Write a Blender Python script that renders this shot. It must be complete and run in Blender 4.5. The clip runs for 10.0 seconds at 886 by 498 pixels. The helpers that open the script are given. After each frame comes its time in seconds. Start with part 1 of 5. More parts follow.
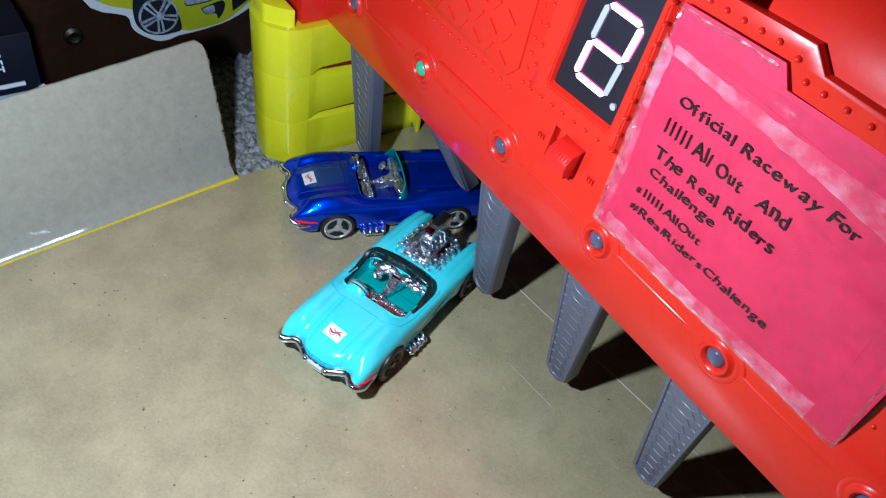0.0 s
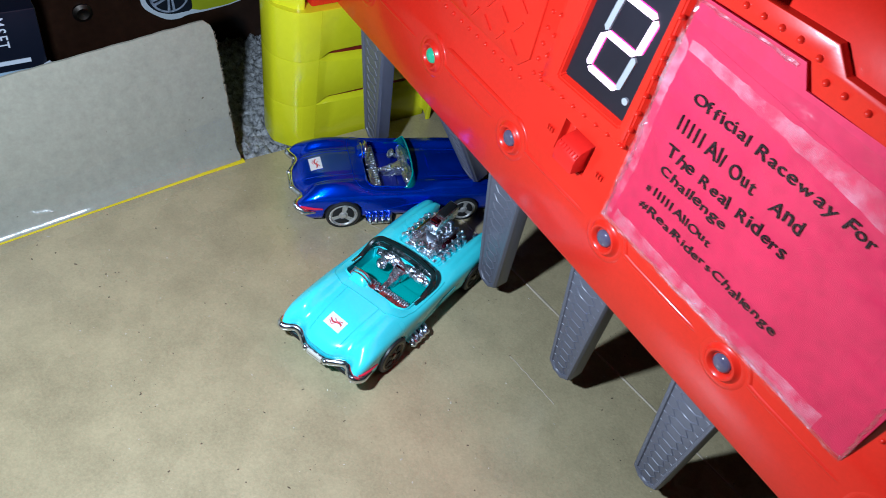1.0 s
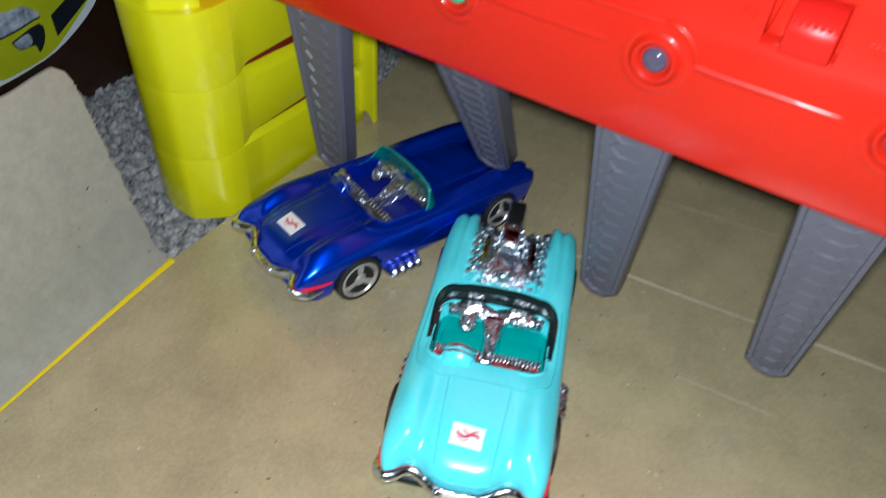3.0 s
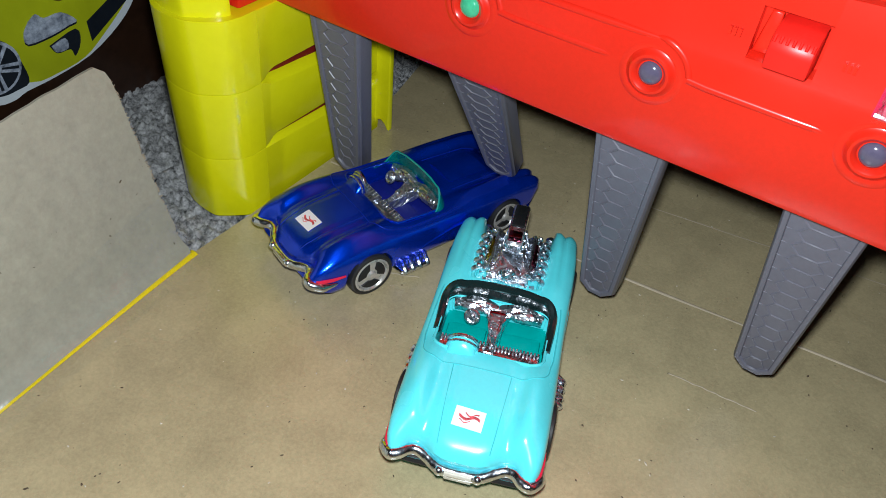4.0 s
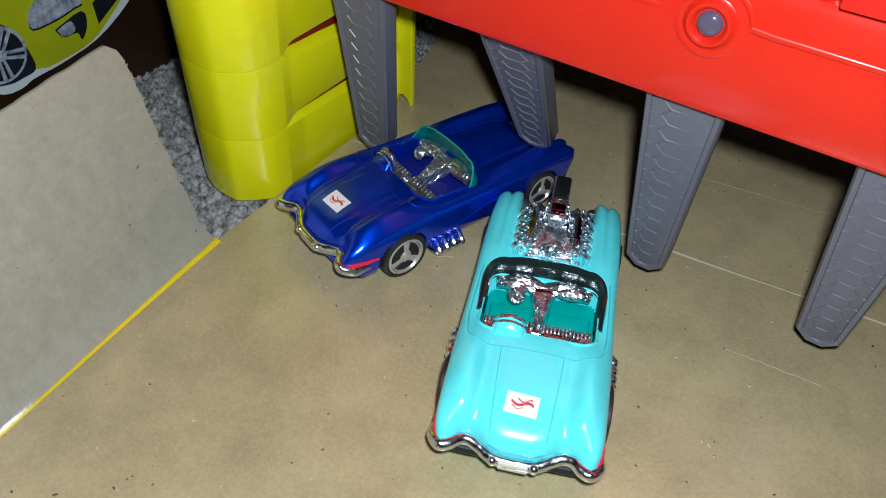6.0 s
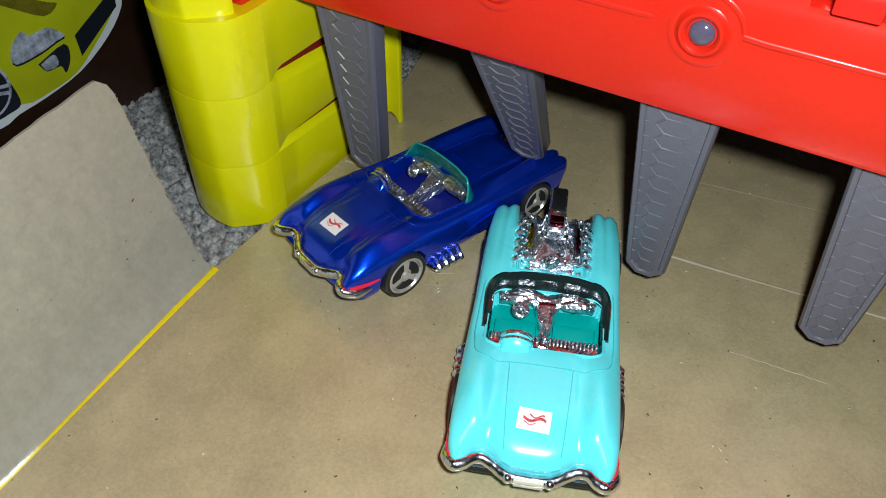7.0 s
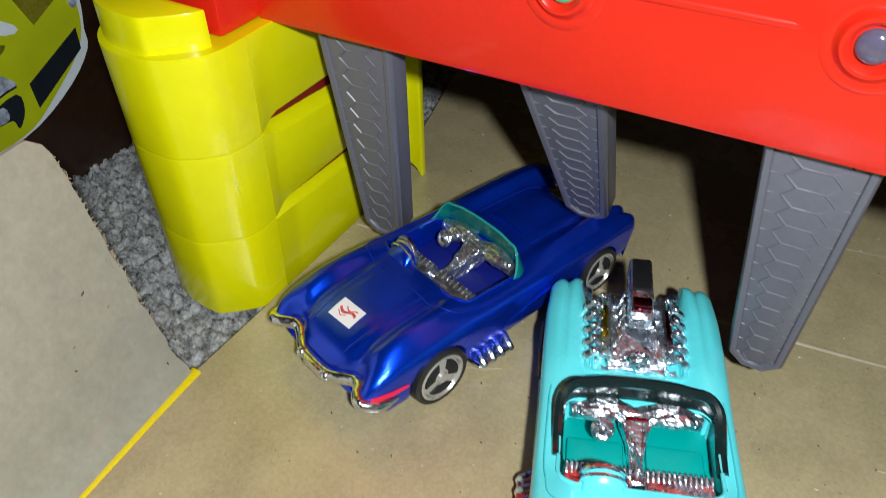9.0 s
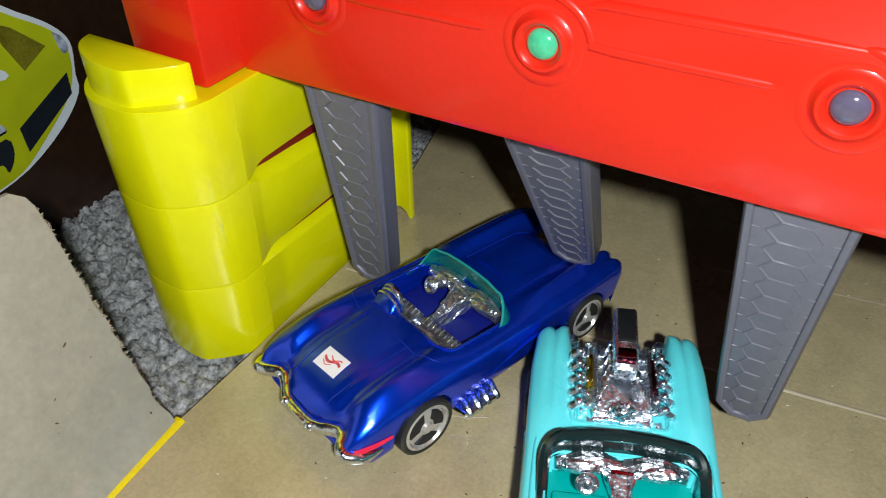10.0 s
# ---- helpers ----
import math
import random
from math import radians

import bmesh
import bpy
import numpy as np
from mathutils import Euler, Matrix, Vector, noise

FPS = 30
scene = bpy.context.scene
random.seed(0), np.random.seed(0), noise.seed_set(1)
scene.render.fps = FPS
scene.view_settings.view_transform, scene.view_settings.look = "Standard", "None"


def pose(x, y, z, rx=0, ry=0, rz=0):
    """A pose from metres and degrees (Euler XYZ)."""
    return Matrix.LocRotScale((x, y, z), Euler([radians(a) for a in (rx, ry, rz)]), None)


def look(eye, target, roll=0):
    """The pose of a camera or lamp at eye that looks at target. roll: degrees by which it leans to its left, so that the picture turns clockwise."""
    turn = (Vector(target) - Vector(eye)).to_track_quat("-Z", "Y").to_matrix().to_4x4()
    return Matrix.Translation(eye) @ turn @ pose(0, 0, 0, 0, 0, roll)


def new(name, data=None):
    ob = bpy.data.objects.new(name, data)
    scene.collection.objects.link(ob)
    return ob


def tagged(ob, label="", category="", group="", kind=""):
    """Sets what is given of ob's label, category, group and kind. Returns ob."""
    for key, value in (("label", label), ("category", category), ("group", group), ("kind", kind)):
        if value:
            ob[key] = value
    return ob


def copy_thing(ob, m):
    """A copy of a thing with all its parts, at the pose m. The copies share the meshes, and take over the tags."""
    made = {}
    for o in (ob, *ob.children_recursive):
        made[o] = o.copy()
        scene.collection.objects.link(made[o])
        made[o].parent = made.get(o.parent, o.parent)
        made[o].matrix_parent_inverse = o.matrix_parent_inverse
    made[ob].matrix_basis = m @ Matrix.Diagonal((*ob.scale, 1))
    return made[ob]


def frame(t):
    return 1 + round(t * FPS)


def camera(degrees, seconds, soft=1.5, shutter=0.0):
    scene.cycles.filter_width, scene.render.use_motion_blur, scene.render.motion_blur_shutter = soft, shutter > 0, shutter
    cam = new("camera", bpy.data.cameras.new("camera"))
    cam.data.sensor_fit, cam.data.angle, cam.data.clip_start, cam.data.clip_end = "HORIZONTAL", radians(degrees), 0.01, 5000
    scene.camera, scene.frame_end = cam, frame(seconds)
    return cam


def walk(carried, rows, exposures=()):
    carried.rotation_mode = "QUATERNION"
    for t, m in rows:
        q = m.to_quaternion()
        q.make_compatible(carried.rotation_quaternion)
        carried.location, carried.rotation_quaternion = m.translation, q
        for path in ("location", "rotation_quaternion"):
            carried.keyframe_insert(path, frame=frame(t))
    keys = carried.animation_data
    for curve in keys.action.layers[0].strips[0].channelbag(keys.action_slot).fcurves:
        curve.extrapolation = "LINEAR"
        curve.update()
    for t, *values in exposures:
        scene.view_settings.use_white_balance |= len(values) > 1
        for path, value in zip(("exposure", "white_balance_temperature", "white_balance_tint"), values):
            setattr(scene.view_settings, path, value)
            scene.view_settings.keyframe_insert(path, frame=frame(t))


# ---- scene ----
cam = camera(58.79, 10.0, soft=0.55, shutter=0.5)
PATH = [
    (0, (0.12663, -0.12878, 0.21881), (0.02331, -0.03265, 0.07708), 12.21),
    (0.5, (0.12802, -0.12240, 0.21784), (0.02782, -0.02777, 0.07291), 13.53),
    (1, (0.12423, -0.12423, 0.21733), (0.02176, -0.03174, 0.07261), 13.31),
    (1.3, (0.11189, -0.12867, 0.21591), (0.01607, -0.03409, 0.06802), 11.74),
    (1.5, (0.08854, -0.13259, 0.21190), (0.00426, -0.04115, 0.05526), 3.48),
    (1.7, (0.06866, -0.14694, 0.20297), (-0.01575, -0.03887, 0.05738), 3.19),
    (2, (0.04226, -0.16094, 0.17701), (-0.03864, -0.04251, 0.03762), 2.81),
    (2.2, (0.02441, -0.15325, 0.15432), (-0.05048, -0.03208, 0.01393), 4.03),
    (2.5, (0.01718, -0.13762, 0.13932), (-0.05647, -0.01913, -0.00397), 3.77),
    (3, (0.03389, -0.12456, 0.15154), (-0.03960, 0.00073, 0.01406), 4.27),
    (3.2, (0.03572, -0.13060, 0.15378), (-0.03893, -0.00138, 0.02063), 5.66),
    (4.3, (0.04156, -0.13478, 0.15642), (-0.03628, -0.00949, 0.02135), 4.64),
    (4.5, (0.04225, -0.13414, 0.15678), (-0.03574, -0.00937, 0.02132), 4.20),
    (5, (0.04539, -0.13259, 0.15860), (-0.03258, -0.00748, 0.02344), 4.14),
    (5.5, (0.04283, -0.13264, 0.14893), (-0.03365, -0.01217, 0.00879), 4.37),
    (5.7, (0.03671, -0.13253, 0.14697), (-0.04074, -0.01127, 0.00805), 3.61),
    (6.8, (0.02652, -0.13278, 0.14852), (-0.04762, -0.00684, 0.01197), 0.87),
    (7, (0.02631, -0.13305, 0.14877), (-0.04796, -0.00661, 0.01277), 0.72),
    (7.5, (0.02245, -0.12735, 0.14985), (-0.04755, 0.00326, 0.01554), 0.09),
    (8, (0.01216, -0.12505, 0.14875), (-0.06587, 0.00052, 0.01406), -1.73),
    (8.5, (0.00478, -0.11101, 0.13938), (-0.07223, 0.01758, 0.00696), -1.29),
    (9, (0.00019, -0.10241, 0.12606), (-0.07926, 0.02870, -0.00239), -1.48),
    (9.5, (-0.00182, -0.10144, 0.12677), (-0.08375, 0.03399, 0.00450), -1.11),
    (10, (0.00115, -0.09891, 0.12891), (-0.08013, 0.03647, 0.00616), -1.37),
]
EXPOSURES = [(0, -0.29, 5250, 8), (1, -0.27, 5250, 8), (1.5, -0.33, 5350, 8), (2, -0.04, 5450, 8), (2.5, -0.33, 5800, 8), (3, -0.25, 6000, 8), (4.5, -0.23, 6200, 8), (5.5, -0.24, 6100, 8), (7, -0.18, 6400, 8), (8.5, 0.05, 6500, 8), (10, 0.15, 6500, 8)]
walk(cam, [(t, look(eye, target, roll)) for t, eye, target, roll in PATH], EXPOSURES)

# ---- light ----
world = bpy.data.worlds.new("room_gloom")
scene.world = world
world.use_nodes = True
world.node_tree.nodes["Background"].inputs[0].default_value = (0.75, 0.82, 1.0, 1)
world.node_tree.nodes["Background"].inputs[1].default_value = 0.09

torch = new("phone_torch", bpy.data.lights.new("phone_torch", "SPOT"))
torch.data.energy = 1.82
torch.data.color = (0.92, 0.97, 1.0)
torch.data.shadow_soft_size = 0.0045
torch.data.spot_size = radians(180)
torch.data.spot_blend = 0.65
torch.matrix_world = look((0.034, -0.125, 0.157), (-0.020, -0.034, 0.0))


# ---- materials ----
def node(nt, kind, **inputs):
    n = nt.nodes.new(kind)
    for key, value in inputs.items():
        n.inputs[key.replace("_", " ")].default_value = value
    return n


def noise_node(nt, scale, detail=3.0, rough=0.6):
    coord = nt.nodes.new("ShaderNodeTexCoord")
    n = node(nt, "ShaderNodeTexNoise", Scale=scale, Detail=detail, Roughness=rough)
    nt.links.new(coord.outputs["Object"], n.inputs["Vector"])
    return n


def surface(name, base, rough=0.5, metal=0.0, var=0.12, big=40.0, fine=900.0, bump=0.15, depth=0.0002, coat=0.0,
            dark=None, alpha=1.0, emit=0.0, rough_var=0.12, spec=0.5, detail=4.0, coat_rough=0.06):
    """A principled material with colour variation at two scales, uneven gloss and fine relief."""
    m = bpy.data.materials.new(name)
    m.use_nodes = True
    nt = m.node_tree
    p = nt.nodes["Principled BSDF"]
    a, b = noise_node(nt, big), noise_node(nt, fine, detail, 0.7)
    mixer = nt.nodes.new("ShaderNodeMath")
    mixer.operation = "ADD"
    nt.links.new(a.outputs["Fac"], mixer.inputs[0])
    nt.links.new(b.outputs["Fac"], mixer.inputs[1])
    ramp = nt.nodes.new("ShaderNodeMapRange")
    ramp.inputs["From Min"].default_value, ramp.inputs["From Max"].default_value = 0.65, 1.35
    nt.links.new(mixer.outputs[0], ramp.inputs["Value"])
    col = nt.nodes.new("ShaderNodeMix")
    col.data_type = "RGBA"
    low = dark or tuple(c * (1 - 2 * var) for c in base)
    high = tuple(min(1, c * (1 + var)) for c in base)
    col.inputs[6].default_value, col.inputs[7].default_value = (*low, 1), (*high, 1)
    nt.links.new(ramp.outputs["Result"], col.inputs[0])
    nt.links.new(col.outputs[2], p.inputs["Base Color"])
    rr = nt.nodes.new("ShaderNodeMapRange")
    rr.inputs["To Min"].default_value, rr.inputs["To Max"].default_value = max(0.03, rough - rough_var), min(1, rough + rough_var)
    nt.links.new(a.outputs["Fac"], rr.inputs["Value"])
    nt.links.new(rr.outputs["Result"], p.inputs["Roughness"])
    p.inputs["Metallic"].default_value = metal
    p.inputs["Coat Weight"].default_value = coat
    p.inputs["Coat Roughness"].default_value = coat_rough
    p.inputs["Specular IOR Level"].default_value = spec
    p.inputs["Alpha"].default_value = alpha
    if emit:
        p.inputs["Emission Color"].default_value = (*base, 1)
        p.inputs["Emission Strength"].default_value = emit
    if bump:
        bn = node(nt, "ShaderNodeBump", Strength=bump, Distance=depth)
        nt.links.new(b.outputs["Fac"], bn.inputs["Height"])
        nt.links.new(bn.outputs["Normal"], p.inputs["Normal"])
        nt.links.new(bn.outputs["Normal"], p.inputs["Coat Normal"])
    return m


def clear_film(name, tint, gloss=0.1, rough=0.1, fine=120.0, bump=0.6):
    """Thin clear plastic: mostly see-through, with a wrinkled gloss."""
    m = bpy.data.materials.new(name)
    m.use_nodes = True
    nt = m.node_tree
    nt.nodes.remove(nt.nodes["Principled BSDF"])
    out = nt.nodes["Material Output"]
    clear = node(nt, "ShaderNodeBsdfTransparent", Color=(*tint, 1))
    shine = node(nt, "ShaderNodeBsdfGlossy", Roughness=rough)
    mix = node(nt, "ShaderNodeMixShader", Fac=gloss)
    n = noise_node(nt, fine, 3.0, 0.5)
    bn = node(nt, "ShaderNodeBump", Strength=bump, Distance=0.0006)
    nt.links.new(n.outputs["Fac"], bn.inputs["Height"])
    nt.links.new(bn.outputs["Normal"], shine.inputs["Normal"])
    nt.links.new(clear.outputs[0], mix.inputs[1])
    nt.links.new(shine.outputs[0], mix.inputs[2])
    nt.links.new(mix.outputs[0], out.inputs["Surface"])
    return m


RED = surface("red_plastic", (0.70, 0.019, 0.007), 0.34, var=0.05, big=25, fine=900, bump=0.07, spec=0.30, coat=0.35, coat_rough=0.10)
RED_DEEP = surface("red_plastic_button", (0.72, 0.016, 0.010), 0.36, var=0.05, bump=0.06, spec=0.35)
YELLOW = surface("yellow_plastic", (0.80, 0.775, 0.003), 0.22, var=0.03, big=30, fine=260, bump=0.10, rough_var=0.06, spec=0.5, coat=0.12, coat_rough=0.08)
FLAP = surface("grey_plastic", (0.128, 0.126, 0.158), 0.40, var=0.07, bump=0.08)
# Slightly paler copy of the grey; puts the ridges' caught light into the colour.
FLAP_RIDGE_LIT = surface("grey_plastic_lit_ridge", (0.142, 0.140, 0.172), 0.38, var=0.07, bump=0.04, spec=0.5)
CARD = surface("tan_cardboard", (0.455, 0.376, 0.215), 0.27, var=0.14, big=60, fine=1300, bump=0.42, depth=0.00015, rough_var=0.12, spec=0.5, coat=0.6, coat_rough=0.17)
BOARD = surface("grey_cardboard", (0.355, 0.350, 0.272), 0.5, var=0.08, big=260, fine=700, bump=0.35, depth=0.0002)
BOARD_EDGE = surface("torn_cardboard_edge", (0.45, 0.38, 0.27), 0.9, var=0.2, big=200, fine=2500, bump=0.8, depth=0.0005)
TAPE_YELLOW = surface("yellow_strip", (0.84, 0.66, 0.01), 0.3, var=0.08, bump=0.1)
CARPET = surface("grey_carpet", (0.52, 0.52, 0.52), 0.95, var=0.3, big=330, fine=1100, bump=0.8, depth=0.001, dark=(0.02, 0.02, 0.022), spec=0.2)
TEAL = surface("turquoise_paint", (0.13, 0.80, 0.86), 0.24, var=0.03, bump=0.03, coat=0.6)
BLUE = surface("metallic_blue_paint", (0.004, 0.062, 0.86), 0.24, metal=0.75, var=0.25, big=60, fine=5200, bump=0.35, depth=0.00007, coat=0.9, coat_rough=0.07, detail=1.0)
BLUE.node_tree.nodes["Principled BSDF"].inputs["Specular Tint"].default_value = (0.16, 0.34, 1.0, 1.0)
TEAL_INSIDE = surface("green_teal_plastic", (0.0, 0.40, 0.36), 0.4, var=0.05, bump=0.05)
BLUE_INSIDE = surface("dark_blue_plastic", (0.006, 0.012, 0.20), 0.45, var=0.1, bump=0.05)
CHROME = surface("chrome", (0.80, 0.85, 0.95), 0.28, metal=1.0, var=0.10, big=700, fine=1200, bump=0.55, depth=0.0003, rough_var=0.10, detail=0.6, coat=1.0, coat_rough=0.05)
CHROME_SMOOTH = surface("smooth_chrome", (0.76, 0.82, 0.94), 0.22, metal=1.0, var=0.15, big=500, fine=800, bump=0.5, depth=0.0003, rough_var=0.10, detail=0.5, coat=1.0, coat_rough=0.06)
CHROME_DULL = surface("dulled_chrome", (0.62, 0.66, 0.74), 0.30, metal=0.95, var=0.2, big=600, fine=1300, bump=0.8, depth=0.0003, detail=0.6, coat=0.8, coat_rough=0.12)
CHROME_RED = surface("red_tinted_chrome", (0.40, 0.07, 0.11), 0.16, metal=1.0, var=0.2, big=200, fine=700, bump=0.3, depth=0.0003, detail=1.0)
BRASS = surface("yellowed_chrome", (0.50, 0.36, 0.06), 0.16, metal=1.0, var=0.15, bump=0.2, detail=1.0)
BLACK = surface("black_plastic", (0.012, 0.013, 0.014), 0.25, var=0.1, bump=0.05)
RUBBER = surface("black_tyre", (0.016, 0.016, 0.017), 0.45, var=0.15, bump=0.1)
RIM_GREY = surface("light_grey_rim", (0.62, 0.60, 0.56), 0.30, metal=0.5, var=0.12, big=300, bump=0.1)
RIM_GOLD = surface("dull_gold_rim", (0.14, 0.115, 0.075), 0.3, metal=0.6, var=0.1, bump=0.05)
# Near black; on the rim plates it paints the shade of the gaps.
DARK = surface("near_black", (0.01, 0.01, 0.011), 0.6, var=0.1, bump=0.0)
# Darkened red that paints shade in the tower slots and under the beam.
SHADE_RED = surface("dark_red_shade", (0.20, 0.006, 0.006), 0.5, var=0.1, bump=0.0)
STICKER = surface("white_sticker", (0.82, 0.80, 0.80), 0.4, var=0.03, bump=0.03)
STICKER_RED = surface("red_print", (0.72, 0.09, 0.11), 0.4, var=0.3, big=900, bump=0.0)
TAIL_RED = surface("red_lamp_paint", (0.75, 0.02, 0.06), 0.3, var=0.1, bump=0.0)
PLATE = surface("cream_plate", (0.72, 0.70, 0.60), 0.35, var=0.06, bump=0.05)
PINK = surface("pink_paper", (0.66, 0.013, 0.075), 0.55, var=0.11, big=60, fine=350, bump=0.2)
INK = surface("black_marker", (0.018, 0.004, 0.010), 0.7, var=0.2, bump=0.0, spec=0.2)
SCREEN = surface("smoked_display", (0.014, 0.012, 0.02), 0.35, var=0.1, bump=0.0)
SEG_OFF = surface("unlit_segment", (0.42, 0.42, 0.44), 0.4, var=0.03, bump=0.0)
# Glows to paint the pink halo round the lit bars; no lamp of its own.
SEG_GLOW = surface("magenta_segment_halo", (1.0, 0.02, 0.30), 0.4, var=0.0, bump=0.0, emit=0.32)
SEG_ON = surface("lit_segment", (1.0, 0.72, 0.78), 0.4, var=0.0, bump=0.0, emit=1.7)
LED_OFF = surface("grey_lens", (0.105, 0.09, 0.145), 0.10, var=0.1, big=500, bump=0.0, coat=0.5)
LED_ON = surface("green_lit_lens", (0.06, 0.42, 0.22), 0.12, var=0.15, big=500, bump=0.0, emit=0.26, coat=0.5)
WOOD = surface("dark_brown_wood", (0.030, 0.013, 0.007), 0.35, var=0.3, big=18, fine=300, bump=0.15)
NAVY = surface("navy_box_print", (0.005, 0.007, 0.016), 0.35, var=0.1, bump=0.05)
PRINT_WHITE = surface("white_print", (0.62, 0.66, 0.72), 0.4, var=0.05, bump=0.0)
PRINT_BLUE = surface("pale_blue_print", (0.36, 0.48, 0.58), 0.4, var=0.05, bump=0.0)
CUT_WHITE = surface("white_card_border", (0.62, 0.68, 0.72), 0.4, var=0.05, bump=0.03)
CUT_YELLOW = surface("printed_yellow", (0.43, 0.48, 0.008), 0.35, var=0.10, big=14, fine=60, bump=0.0)
CUT_DARK = surface("printed_dark_navy", (0.010, 0.014, 0.022), 0.35, var=0.2, big=60, bump=0.0)
CUT_GREY = surface("printed_silver", (0.42, 0.47, 0.56), 0.35, var=0.35, big=220, fine=500, bump=0.0, dark=(0.06, 0.075, 0.11))
CUT_SHADE = surface("printed_olive_shadow", (0.16, 0.14, 0.01), 0.35, var=0.3, big=80, bump=0.0)
FLECK = surface("pale_paper_flecks", (0.62, 0.56, 0.44), 0.8, var=0.2, bump=0.0)
SPECK = surface("brown_specks", (0.11, 0.078, 0.045), 0.8, var=0.3, bump=0.0)
METAL = surface("worn_steel", (0.07, 0.06, 0.05), 0.45, metal=1.0, var=0.15, bump=0.2)
PLASTER = surface("plain_wall_paint", (0.45, 0.43, 0.40), 0.8, var=0.05, big=3, fine=60, bump=0.1, depth=0.002)
SHIELD_GREEN = surface("green_tinted_shield", (0.005, 0.22, 0.20), 0.12, var=0.12, big=200, bump=0.0, alpha=0.74, coat=0.5)
SHIELD_DARK = surface("dark_green_plastic", (0.008, 0.020, 0.020), 0.2, var=0.1, bump=0.05, coat=0.4)
# Pale patchy layer that paints the pocket's hazy glare as colour.
FILM_GLARE = surface("cloudy_pocket_glare", (0.92, 0.70, 0.78), 0.30, var=0.2, big=120, fine=500, bump=0.5, depth=0.0004, alpha=0.12)
cloud = noise_node(FILM_GLARE.node_tree, 170.0, 4.0, 0.6)
patchy = FILM_GLARE.node_tree.nodes.new("ShaderNodeMapRange")
patchy.inputs["From Min"].default_value, patchy.inputs["From Max"].default_value = 0.42, 0.75
patchy.inputs["To Min"].default_value, patchy.inputs["To Max"].default_value = 0.03, 0.34
FILM_GLARE.node_tree.links.new(cloud.outputs["Fac"], patchy.inputs["Value"])
FILM_GLARE.node_tree.links.new(patchy.outputs["Result"], FILM_GLARE.node_tree.nodes["Principled BSDF"].inputs["Alpha"])
FILM_EDGE = clear_film("folded_clear_plastic", (0.98, 0.95, 0.96), 0.20, 0.26, 220, 0.6)
FILM = clear_film("clear_plastic_pocket", (0.97, 0.92, 0.94), 0.05, 0.15, 140, 0.9)
GLOSS_TAPE = clear_film("clear_packing_tape", (0.97, 0.98, 1.0), 0.032, 0.18, 160, 0.22)


# ---- mesh helpers ----
def link_mesh(name, bm, material, smooth=True):
    me = bpy.data.meshes.new(name)
    bm.to_mesh(me)
    bm.free()
    me.materials.append(material)
    for f in me.polygons:
        f.use_smooth = smooth
    if smooth:
        me.set_sharp_from_angle(angle=radians(38))
    return new(name, me)


def part(name, bm, material, parent=None, label="", smooth=True):
    ob = link_mesh(name, bm, material, smooth)
    if parent is not None:
        ob.parent = parent
    return tagged(ob, label)


def thing(name, m, label, category, group="", kind=""):
    ob = new(name)
    ob.empty_display_size = 0.01
    ob.matrix_world = m
    return tagged(ob, label, category, group, kind)


def box(x0, x1, y0, y1, z0, z1, bevel=0.0, seg=2, bm=None, m=None):
    bm = bm or bmesh.new()
    vs = [bm.verts.new((x, y, z)) for x in (x0, x1) for y in (y0, y1) for z in (z0, z1)]
    quads = ((0, 1, 3, 2), (4, 6, 7, 5), (0, 4, 5, 1), (2, 3, 7, 6), (0, 2, 6, 4), (1, 5, 7, 3))
    faces = [bm.faces.new([vs[i] for i in q]) for q in quads]
    if bevel:
        edges = list({e for f in faces for e in f.edges})
        made = bmesh.ops.bevel(bm, geom=edges, offset=bevel, segments=seg, affect="EDGES", profile=0.5, clamp_overlap=True)
        vs = list({v for v in made["verts"]} | {v for v in vs if v.is_valid})
    if m is not None:
        bmesh.ops.transform(bm, matrix=m, verts=[v for v in vs if v.is_valid])
    return bm


def prism(outline, lo, hi, axis="z", bevel=0.0, seg=2, bm=None):
    """A closed outline of (a, b) pairs pushed from lo to hi along an axis."""
    bm = bm or bmesh.new()
    place = {"z": lambda a, b, c: (a, b, c), "y": lambda a, b, c: (a, c, b), "x": lambda a, b, c: (c, a, b)}[axis]
    low = [bm.verts.new(place(a, b, lo)) for a, b in outline]
    high = [bm.verts.new(place(a, b, hi)) for a, b in outline]
    n = len(outline)
    faces = [bm.faces.new(low[::-1]), bm.faces.new(high)]
    faces += [bm.faces.new((low[i], low[(i + 1) % n], high[(i + 1) % n], high[i])) for i in range(n)]
    bmesh.ops.recalc_face_normals(bm, faces=faces)
    if bevel:
        edges = list(faces[0].edges) + list(faces[1].edges)
        bmesh.ops.bevel(bm, geom=edges, offset=bevel, segments=seg, affect="EDGES", profile=0.5, clamp_overlap=True)
    return bm


